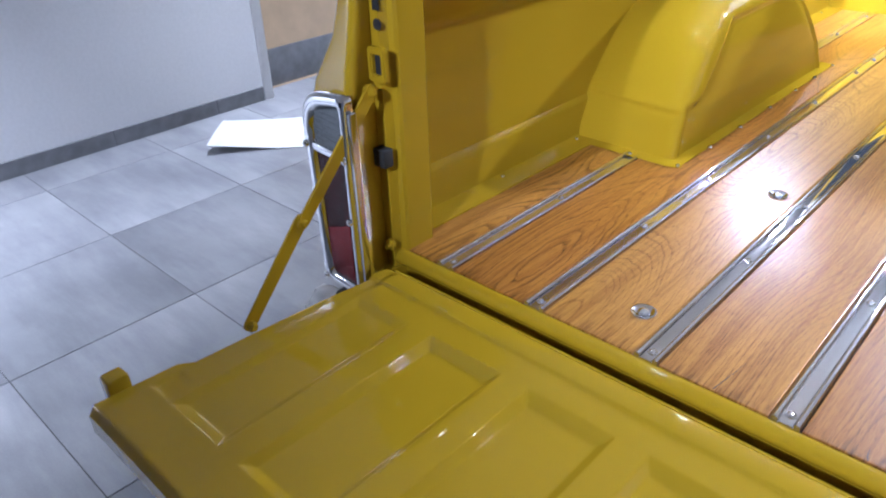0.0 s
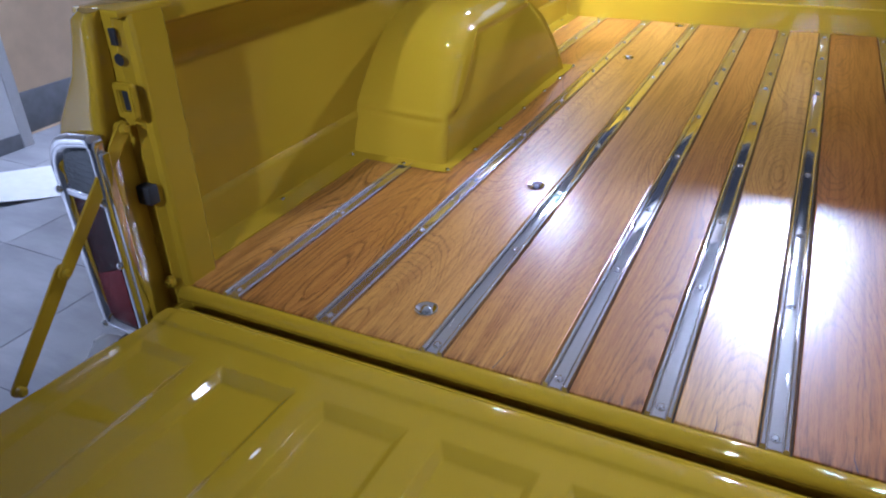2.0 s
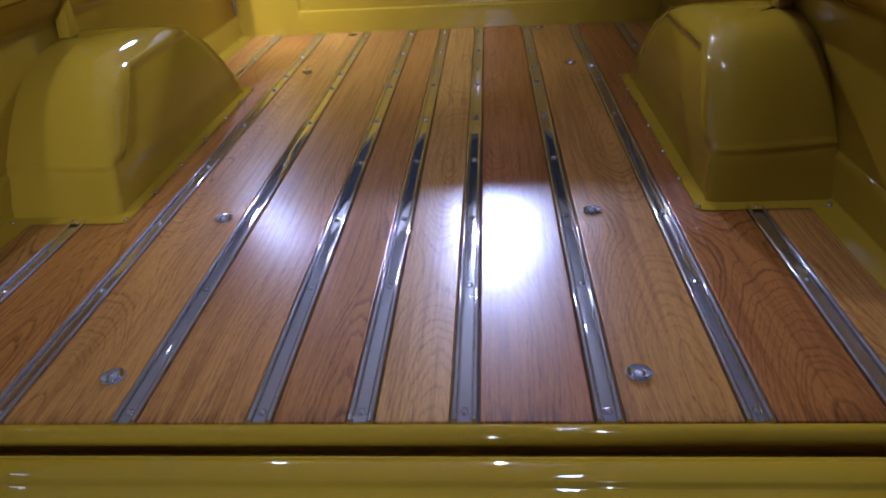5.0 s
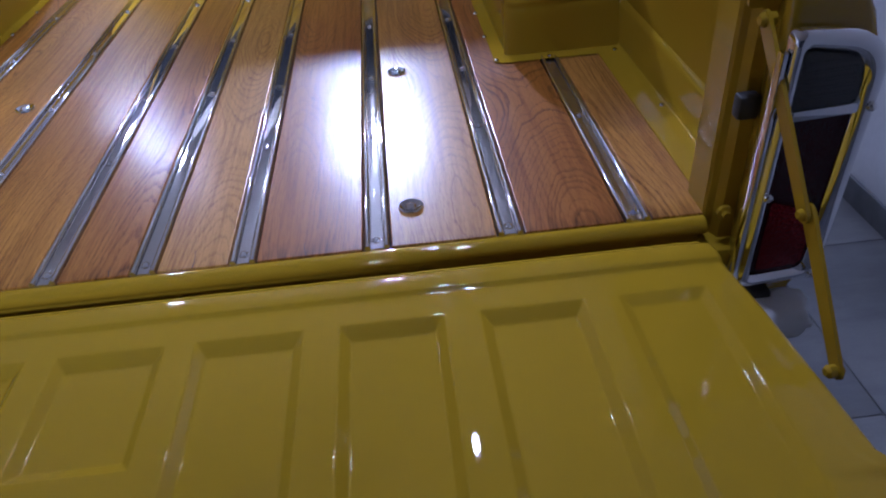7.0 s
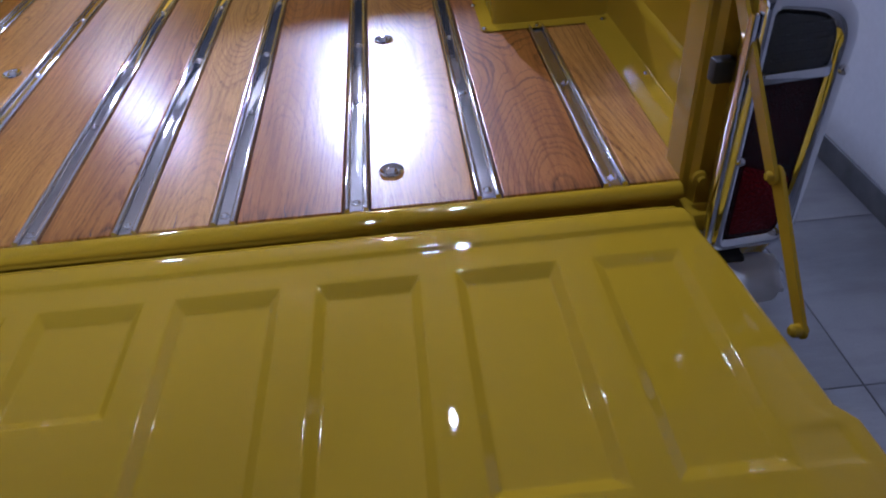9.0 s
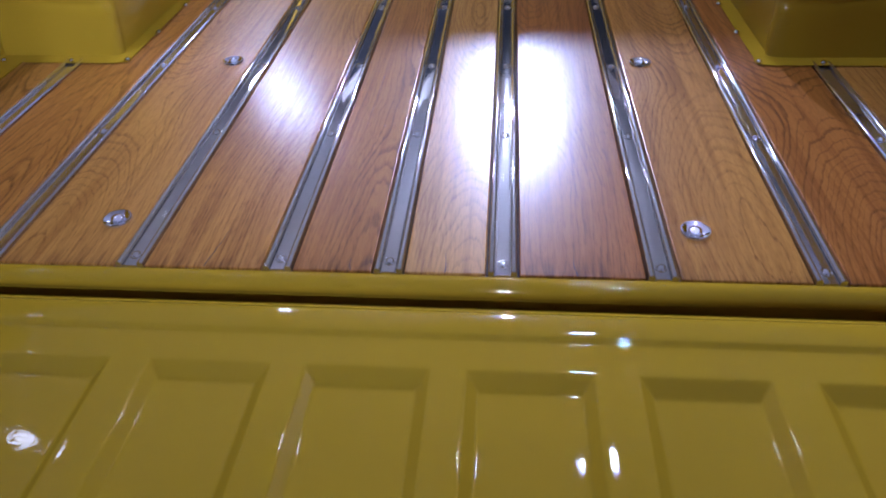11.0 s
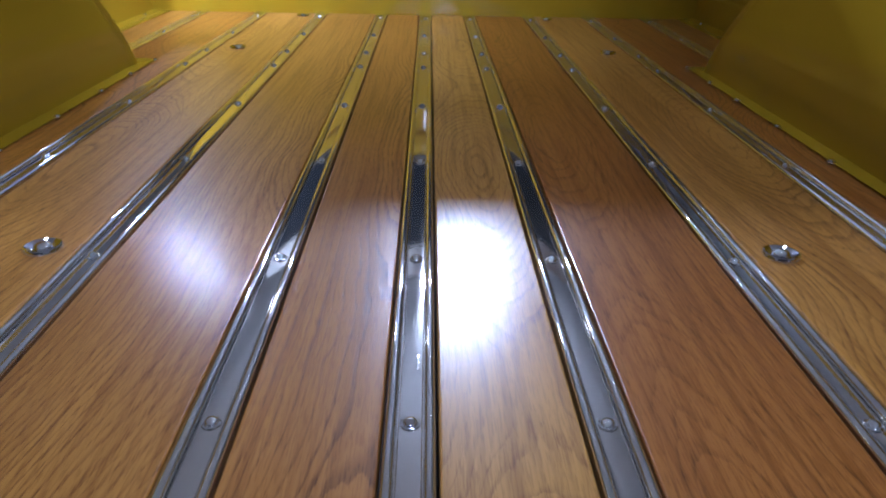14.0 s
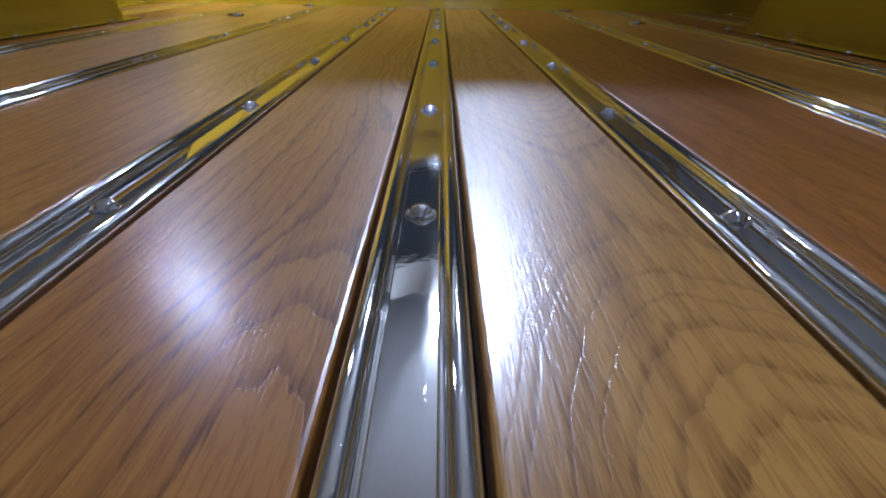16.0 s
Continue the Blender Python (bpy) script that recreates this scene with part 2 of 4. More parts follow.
# one timber a board, from the bed's one side to the other: early wood, late wood, rings a metre, pith, depth, swell, crest
TIMBERS = [wood_material(f"oak_{i}", *t) for i, t in enumerate((
    ((0.437, 0.198, 0.033), (0.073, 0.022, 0.003), 158, 0.060, 0.050, 0.020, -0.90),
    ((0.391, 0.162, 0.025), (0.051, 0.014, 0.002), 138, 0.020, 0.055, 0.030, -0.80),
    ((0.484, 0.233, 0.041), (0.162, 0.056, 0.009), 198, -0.050, 0.070, 0.034, -1.00),
    ((0.465, 0.217, 0.038), (0.150, 0.049, 0.008), 198, 0.100, 0.050, 0.016, -0.85),
    ((0.409, 0.176, 0.030), (0.102, 0.031, 0.005), 184, 0.065, 0.050, 0.016, -0.95),
    ((0.502, 0.256, 0.051), (0.178, 0.066, 0.012), 184, 0.025, 0.064, 0.034, -1.02),
    ((0.345, 0.131, 0.020), (0.092, 0.029, 0.005), 171, -0.040, 0.060, 0.020, -0.80),
    ((0.484, 0.233, 0.041), (0.158, 0.055, 0.009), 165, 0.055, 0.076, 0.036, -0.85),
    ((0.372, 0.142, 0.023), (0.051, 0.012, 0.002), 165, 0.025, 0.085, 0.052, -0.98),
    ((0.474, 0.227, 0.041), (0.150, 0.052, 0.009), 171, -0.060, 0.050, 0.018, -0.90),
))]
BLACK = plain("black_rubber", (0.018, 0.018, 0.019), 0.6)
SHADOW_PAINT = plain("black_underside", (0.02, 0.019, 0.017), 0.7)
TILE = tile_material()
GROUT = plain("dark_grout", (0.13, 0.13, 0.135), 0.9, grain=0.2, scale=80)
WALL = plain("white_wall_paint", (0.74, 0.745, 0.76), 0.6, grain=0.03, scale=60)
BASE = plain("grey_skirting_tile", (0.19, 0.195, 0.21), 0.45, grain=0.18, scale=14)
TRIM = plain("white_trim_paint", (0.80, 0.80, 0.80), 0.4, grain=0.03)
CEILING_PAINT = plain("pale_grey_ceiling_paint", (0.56, 0.55, 0.54), 0.8, grain=0.03)
CHARCOAL = plain("charcoal_wall_paint", (0.06, 0.06, 0.064), 0.6, grain=0.08, scale=40)
PAPER = plain("white_paper", (0.70, 0.70, 0.71), 0.8, grain=0.04, scale=25)
RED_LENS = lens_material("red_lens", (0.034, 0.0004, 0.0015), 0.14, 420.0, 0.0)
# brighter red that stands for light caught low in the red lens
RED_GLINT = lens_material("red_lens_glint", (0.19, 0.0013, 0.004), 0.22, 260.0, 0.0)
RED_GLINT.node_tree.nodes["Principled BSDF"].inputs["Metallic"].default_value = 0.9
CLEAR_LENS = lens_material("clear_lens", (0.16, 0.17, 0.18), 0.12, 350.0, 0.3)
GLASS_DARK = plain("dark_window_glass", (0.012, 0.016, 0.024), 0.04, grain=0.0, relief=0.0)
BUMPER_PAINT = plain("white_bumper_paint", (0.72, 0.72, 0.71), 0.25, grain=0.03)
PALE_WOOD = plain("pale_veneer", (0.60, 0.45, 0.29), 0.5, grain=0.08, scale=9)
GLOW, _nt, _b = mat("lamp_diffuser")
_b.inputs["Emission Color"].default_value = (1, 0.98, 0.95, 1)
_b.inputs["Emission Strength"].default_value = 12.0
LAMP_RING = plain("white_lamp_ring", (0.75, 0.75, 0.75), 0.4)


# ---- mesh helpers ----
def part(name, bm, material, parent=None, label="", smooth=30):
    """Links a bmesh as one mesh object under a thing or a part."""
    bmesh.ops.recalc_face_normals(bm, faces=bm.faces)
    me = bpy.data.meshes.new(name)
    bm.to_mesh(me)
    bm.free()
    me.materials.append(material)
    if smooth:
        me.shade_smooth()
        me.set_sharp_from_angle(angle=radians(smooth))
    ob = new(name, me)
    if parent is not None:
        ob.parent = parent
    if label:
        tagged(ob, label)
    return ob


def twin(name, source, parent, m, label=""):
    """A further object on the mesh of another part, posed inside its parent."""
    ob = new(name, source.data)
    ob.parent = parent
    ob.matrix_local = m
    if label:
        tagged(ob, label)
    return ob


def thing(name, label, category, at=(0, 0, 0), group="", kind=""):
    ob = new(name)
    ob.empty_display_size = 0.05
    ob.location = at
    return tagged(ob, label, category, group, kind)


def box(lo, hi, bevel=0.0, segs=2, bm=None):
    bm = bm or bmesh.new()
    lo, hi = Vector(lo), Vector(hi)
    geo = bmesh.ops.create_cube(bm, size=1, matrix=Matrix.LocRotScale((lo + hi) / 2, None, hi - lo))
    if bevel:
        edges = list({e for v in geo["verts"] for e in v.link_edges})
        bmesh.ops.bevel(bm, geom=edges, offset=bevel, segments=segs, profile=0.5, affect="EDGES")
    return bm


def prism(outline, axis, lo, hi, bevel=0.0, segs=2, bm=None):
    """A closed outline of (u, v) pushed along an axis: x takes (y, z), y takes (x, z), z takes (x, y)."""
    bm = bm or bmesh.new()

    def at(u, v, w):
        return {"x": (w, u, v), "y": (u, w, v), "z": (u, v, w)}[axis]

    a = [bm.verts.new(at(u, v, lo)) for u, v in outline]
    b = [bm.verts.new(at(u, v, hi)) for u, v in outline]
    n = len(outline)
    faces = [bm.faces.new(a), bm.faces.new(b)]
    for i in range(n):
        faces.append(bm.faces.new((a[i], a[(i + 1) % n], b[(i + 1) % n], b[i])))
    if bevel:
        edges = list({e for f in faces[:2] for e in f.edges})
        bmesh.ops.bevel(bm, geom=edges, offset=bevel, segments=segs, profile=0.5, affect="EDGES")
    return bm


def rounded(points, r, n=5):
    """An outline with its corners rounded. r: one radius or one a corner."""
    out = []
    k = len(points)
    for i, p in enumerate(points):
        ri = r[i] if isinstance(r, (list, tuple)) else r
        p, a, b = Vector(p), Vector(points[i - 1]), Vector(points[(i + 1) % k])
        if ri <= 0:
            out.append(tuple(p))
            continue
        da, db = (a - p).normalized(), (b - p).normalized()
        half = da.angle(db) / 2
        t = min(ri / math.tan(half), (a - p).length * 0.49, (b - p).length * 0.49)
        s, e = p + da * t, p + db * t
        for j in range(n + 1):
            f = j / n
            q = s * (1 - f) ** 2 + p * 2 * f * (1 - f) + e * f ** 2
            out.append(tuple(q))
    return out


def grid(rows, bm=None, closed=False):
    """A skin through rows of points."""
    bm = bm or bmesh.new()
    vs = [[bm.verts.new(p) for p in row] for row in rows]
    for i in range(len(vs) - 1):
        n = len(vs[i])
        for j in range(n if closed else n - 1):
            bm.faces.new((vs[i][j], vs[i][(j + 1) % n], vs[i + 1][(j + 1) % n], vs[i + 1][j]))
    return bm


def thicken(bm, t):
    bmesh.ops.recalc_face_normals(bm, faces=bm.faces)
    bmesh.ops.solidify(bm, geom=bm.faces[:], thickness=t)
    return bm


def lathe(profile, n=16, bm=None, m=None):
    """A solid of revolution round z from (radius, height) pairs; radius 0 closes an end."""
    bm = bm or bmesh.new()
    made = []
    rings = []
    for r, z in profile:
        if r == 0:
            rings.append([bm.verts.new((0, 0, z))])
        else:
            rings.append([bm.verts.new((r * math.cos(2 * math.pi * i / n), r * math.sin(2 * math.pi * i / n), z)) for i in range(n)])
        made += rings[-1]
    for a, b in zip(rings, rings[1:]):
        for i in range(n):
            j = (i + 1) % n
            if len(a) == 1:
                bm.faces.new((a[0], b[i], b[j]))
            elif len(b) == 1:
                bm.faces.new((a[i], a[j], b[0]))
            else:
                bm.faces.new((a[i], a[j], b[j], b[i]))
    if m is not None:
        bmesh.ops.transform(bm, matrix=m, verts=made)
    return bm


def tube(points, r, n=10, bm=None):
    """A round bar along a polyline."""
    bm = bm or bmesh.new()
    pts = [Vector(p) for p in points]
    rows = []
    for i, p in enumerate(pts):
        d = (pts[min(i + 1, len(pts) - 1)] - pts[max(i - 1, 0)]).normalized()
        side = d.cross(Vector((0, 0, 1)))
        if side.length < 1e-3:
            side = Vector((1, 0, 0))
        side.normalize()
        up = side.cross(d)
        rows.append([p + side * r * math.cos(2 * math.pi * k / n) + up * r * math.sin(2 * math.pi * k / n) for k in range(n)])
    grid(rows, bm, closed=True)
    bm.verts.ensure_lookup_table()
    total = len(bm.verts)
    bm.faces.new(bm.verts[total - n * len(rows): total - n * len(rows) + n])
    bm.faces.new(bm.verts[total - n:])
    return bm


def step(t):
    t = min(1.0, max(0.0, t))
    return t * t * (3 - 2 * t)


# ---- the pickup's bed ----
truck = thing("pickup_truck", "mustard-gold pickup truck with open tailgate and varnished oak bed floor", "pickup truck")

STRIPS = [-0.706, -0.521, -0.329, -0.139, 0.0, 0.140, 0.331, 0.523, 0.708]
HALF = 0.0178                                   # half a strip's width
EDGE = 0.842                                    # outer edge of the wood
ROWS = [0.014, 0.333, 0.592, 0.899, 1.204, 1.536, 1.701, 1.953, 2.272]


def bed_board(x0, x1, material):
    bm = box((x0 - (x0 + x1) / 2, -FRONT / 2 - 0.004, -0.019), (x1 - (x0 + x1) / 2, FRONT / 2 + 0.004, 0.0), 0.0020, 3)
    ob = part("wood_board", bm, material, truck, smooth=12)
    ob.location = ((x0 + x1) / 2, FRONT / 2 - 0.004, 0)
    return ob


def drying_crack(board, x, x_far, y_far):
    """A thin dark split that runs into the board from its rear end."""
    n = 9
    left, right = [], []
    for k in range(n):
        t = k / (n - 1)
        cx = x + (x_far - x) * t + 0.0007 * math.sin(5.0 * t + x * 90)
        w = 0.0007 * (1 - t) ** 0.7 + 0.00008
        left.append((cx - w, -0.006 + (y_far + 0.006) * t))
        right.append((cx + w, -0.006 + (y_far + 0.006) * t))
    crack = part("drying_crack", prism(left + right[::-1], "z", -0.002, 0.0002), SHADOW_PAINT, board, "thin dark drying crack", smooth=0)
    crack.location = -board.location


edges = [-EDGE] + [s for s in STRIPS] + [EDGE]
for i in range(10):
    a = edges[i] + (0 if i == 0 else HALF + 0.0024)
    b = edges[i + 1] - (0 if i == 9 else HALF + 0.0024)
    board = bed_board(a, b, TIMBERS[i])
    for x, x_far, y_far in {3: [(-0.231, -0.222, 0.072)], 4: [(-0.047, -0.050, 0.016)], 5: [(0.070, 0.069, 0.036)], 6: [(0.229, 0.226, 0.026)]}.get(i, ()):
        drying_crack(board, x, x_far, y_far)


def strip_outline():
    """Section of a bed strip: a flat channel, a deep groove and a round bead on each side."""
    half = []
    for k in range(13):
        a = math.pi * k / 12
        half.append((0.01375 + 0.00405 * math.cos(a), 0.0010 + 0.0046 * math.sin(a) ** 0.8))
    half += [(0.0096, -0.0006), (0.0093, -0.0016), (0.0088, -0.0016), (0.0085, -0.0006), (0.0083, 0.0001), (0.0079, 0.0004)]
    half += [(0.0079 * k / 6, 0.0004 + 0.00025 * (1 - (k / 6) ** 2)) for k in range(5, 0, -1)]
    right = [(HALF, -0.020)] + half
    return right + [(-x, z) for x, z in reversed(right)]


def bolt_mesh(r=0.0072):
    """Low domed head standing in a flat collar."""
    prof = [(0, -0.002), (r * 0.9, -0.002), (r, 0.0002), (r * 0.97, 0.0009), (r * 0.90, 0.0012), (r * 0.82, 0.0010), (r * 0.78, 0.0008), (r * 0.74, 0.0012)]
    for k in range(1, 6):
        a = math.pi / 2 * k / 5
        prof.append((r * 0.72 * math.cos(a) if k < 5 else 0, 0.0014 + 0.0030 * math.sin(a)))
    return lathe(prof, 18)


bolt_source = None
for i, x in enumerate(STRIPS):
    # the outermost strips stop at the wheelhouses and go on in front of them
    spans = [(-0.006, 0.612), (1.54, FRONT)] if i in (0, 8) else [(-0.006, FRONT)]
    for y0, y1 in spans:
        strip = part("bed_strip", prism(strip_outline(), "y", 0, y1 - y0), CHROME, truck, "polished stainless bed strip")
        strip.location = (x, y0, -0.0024)
        for y in ROWS:
            if y0 < y < y1 - 0.02:
                if bolt_source is None:
                    bolt = part("bolt", bolt_mesh(), BOLT, strip)
                    bolt_source = bolt
                    bolt.location = (0, y - y0, 0.0008)
                else:
                    twin("bolt", bolt_source, strip, pose(0, y - y0, 0.0008, 0, 0, (y * 977 + x * 331) % 90))


def floor_bolt(x, y):
    """A frame bolt in a dished washer let into the wood."""
    n = 22
    cup = lathe([(0.0, 0.0003), (0.0095, 0.0003), (0.0120, 0.0008), (0.0150, 0.0024), (0.0172, 0.0036), (0.0188, 0.0034), (0.0196, 0.0016), (0.0198, -0.003)], n)
    washer = part("cup_washer", cup, CHROME_BRIGHT, truck, "dished chrome washer let into the oak")
    washer.location = (x, y, 0.0006)
    prof = [(0, 0.0), (0.0092, 0.0), (0.0094, 0.0012)]
    for k in range(1, 6):
        a = math.pi / 2 * k / 5
        prof.append((0.0094 * math.cos(a) if k < 5 else 0, 0.0012 + 0.0052 * math.sin(a)))
    part("bolt", lathe(prof, 16), BOLT, washer)


for s in (-1, 1):
    for y in (0.087, 0.605, 1.730, 2.285):
        floor_bolt(s * (0.385 if y < 1 else (0.454 if y < 2 else 0.383)), y)

# added sheet that closes the joints under the boards; its black stands for shade
part("joint_backing", box((-0.86, -0.004, -0.05), (0.86, FRONT + 0.02, -0.021)), SHADOW_PAINT, truck, "added dark sheet under the boards, for the shade in the joints")


def screw_source():
    prof = [(0, -0.002), (0.0058, -0.002), (0.0060, 0.0004), (0.0050, 0.0022), (0.0030, 0.0033), (0, 0.0036)]
    return lathe(prof, 12)


SCREW = None


def screw(parent, m):
    global SCREW
    if SCREW is None:
        SCREW = part("screw", screw_source(), BOLT, parent)
        SCREW.matrix_local = m
        return SCREW
    return twin("screw", SCREW, parent, m)


# ---- bed sides ----
def shift(ob, s, left=0.0, right=0.0):
    """The bed stands slightly off the middle strip."""
    ob.matrix_local = Matrix.Translation((left if s < 0 else right, 0, 0)) @ ob.matrix_local
    return ob


def side_skin(s):
    """Inner side panel from floor flange to rail, drawn as a section pushed along the bed."""
    sec = [(0.800, 0.0022), (0.846, 0.0024), (0.853, 0.006), (0.857, 0.020), (0.860, 0.074), (0.8625, 0.0815), (0.870, 0.088),
           (0.872, 0.12), (0.873, 0.20), (0.872, 0.27), (0.871, 0.334), (0.8695, 0.345), (0.865, 0.353), (0.856, 0.362), (0.842, 0.377), (0.831, 0.395), (0.822, 0.413),
           (0.812, 0.420), (0.803, 0.421), (0.798, 0.426), (0.797, 0.446), (0.800, 0.455), (0.808, 0.459),
           (0.872, 0.461), (0.886, 0.456), (0.893, 0.44)]
    # outer skin: shoulder, belly and sill
    out = [(0.898, 0.40), (0.905, 0.37), (0.922, 0.335), (0.943, 0.300), (0.955, 0.26), (0.960, 0.20), (0.962, 0.05), (0.958, -0.10), (0.945, -0.22), (0.93, -0.25), (0.90, -0.25)]
    ys = [0.052, 0.3, 0.6, 0.9, 1.2, 1.5, 1.8, 2.1, FRONT]
    rows = [[(s * x, y, z) for x, z in sec] for y in ys]
    bm = thicken(grid(rows), 0.0015)
    inner = part("bed_side", bm, PAINT, truck, "mustard-painted inner bed side with rolled rail", smooth=40)
    rows = [[(s * x, y, z) for x, z in [(0.893, 0.44)] + out] for y in [0.048] + ys[1:] + [FRONT + 0.03]]
    part("outer_skin", thicken(grid(rows), 0.0015), PAINT, inner, smooth=40)
    for y in (0.054, 0.330):
        screw(inner, pose(s * (0.803 if y < 0.1 else 0.846), y, 0.0035))
    for y in (1.70, 1.95, 2.22):
        screw(inner, pose(s * 0.842, y, 0.0035))
    return inner


def rear_pillar(s):
    """Rear corner post: jamb, recess for latch and stop, and the fender's end."""
    def o(pts):
        return [(s * x, y) for x, y in pts]

    jamb = o([(0.860, 0.060), (0.800, 0.056), (0.7955, 0.050), (0.7950, -0.006), (0.798, -0.012), (0.806, -0.016),
              (0.812, -0.030), (0.840, -0.032), (0.845, -0.020), (0.865, 0.0)])
    post = part("rear_pillar", prism(jamb, "z", -0.03, 0.452, 0.0), PAINT, truck, "mustard-painted rear corner post", smooth=24)
    # end of the fender beside the recess, narrower towards the rail
    lev = [(-0.25, 0.832, 0.930, 0.0), (-0.10, 0.828, 0.955, -0.05), (-0.02, 0.828, 0.959, -0.075), (0.20, 0.828, 0.960, -0.075), (0.262, 0.828, 0.953, -0.075), (0.300, 0.828, 0.940, -0.072),
           (0.335, 0.829, 0.920, -0.066), (0.37, 0.830, 0.902, -0.058), (0.41, 0.831, 0.895, -0.050), (0.448, 0.834, 0.890, -0.044), (0.459, 0.840, 0.882, -0.034)]
    rows = []
    for z, xi, xo, yb in lev:
        sec = rounded([(0.838, -0.01), (xi - 0.024, yb - 0.030), (xo - 0.012, yb - 0.004), (xo, 0.06)], [0, 0.014, 0.030, 0], 6)
        rows.append([(s * x, y, z) for x, y in sec])
    bm = thicken(grid(rows), 0.0015)
    top = [bm.verts.new((p[0], p[1], p[2] + 0.001)) for p in rows[-1]]
    bm.faces.new(top)
    part("fender_end", bm, PAINT, post, smooth=45)
    part("post_cap", box((min(s * 0.797, s * 0.888), -0.030, 0.448), (max(s * 0.797, s * 0.888), 0.075, 0.4605), 0.004), PAINT, post)
    # rubber stop
    part("rubber_stop", box((s * 0.811 - 0.014, -0.050, 0.166), (s * 0.811 + 0.014, -0.029, 0.198), 0.004), BLACK, post, "black rubber tailgate stop")
    # striker: a rounded frame with an open slot
    plate = bmesh.new()
    ringo = rounded([(-0.019, -0.027), (0.019, -0.027), (0.019, 0.027), (-0.019, 0.027)], 0.007)
    ringi = rounded([(-0.009, -0.016), (0.010, -0.016), (0.010, 0.016), (-0.009, 0.016)], 0.003)
    for a, b in ((0.0, 0.011),):
        rows = [[(x, b, z) for x, z in ringi], [(x, b, z) for x, z in ringo], [(x, a, z) for x, z in ringo], [(x, a, z) for x, z in ringi]]
        grid(rows + [rows[0]], plate, closed=True)
    bmesh.ops.remove_doubles(plate, verts=plate.verts, dist=1e-5)
    bmesh.ops.bevel(plate, geom=[e for e in plate.edges if e.calc_face_angle(0) > 1.0], offset=0.002, segments=2, affect="EDGES")
    lp = part("latch_striker", plate, PAINT, post, "painted latch striker frame")
    lp.location = (s * 0.806, -0.046, 0.334)
    # openings are not cut: black pieces stand for the shade inside them
    part("striker_back", box((s * 0.809 - 0.011, -0.038, 0.314), (s * 0.809 + 0.011, -0.031, 0.354)), BLACK, post, "black block for the shade in the striker's opening")
    hole = lathe([(0, 0), (0.0085, 0), (0.0090, -0.001), (0, -0.0015)], 18, m=pose(0, 0, 0, 90))
    h = part("drain_hole", hole, BLACK, post, "black disc for the shade in a round hole")
    h.location = (s * 0.812, -0.0325, 0.391)
    part("slot_hole", box((s * 0.812 - 0.006, -0.0345, 0.412), (s * 0.812 + 0.006, -0.030, 0.436), 0.001), BLACK, post, "black block for the shade in a slot")
    hb = part("hinge_bolt", lathe([(0, 0), (0.011, 0), (0.011, 0.006), (0.006, 0.008), (0.006, 0.014), (0, 0.014)], 12, m=pose(0, 0, 0, 90)), PAINT, post)
    hb.location = (s * 0.812, -0.034, 0.018)
    return post


for s in (-1, 1):
    shift(side_skin(s), s, -0.008, 0.012)
    shift(rear_pillar(s), s, 0.006, 0.006)


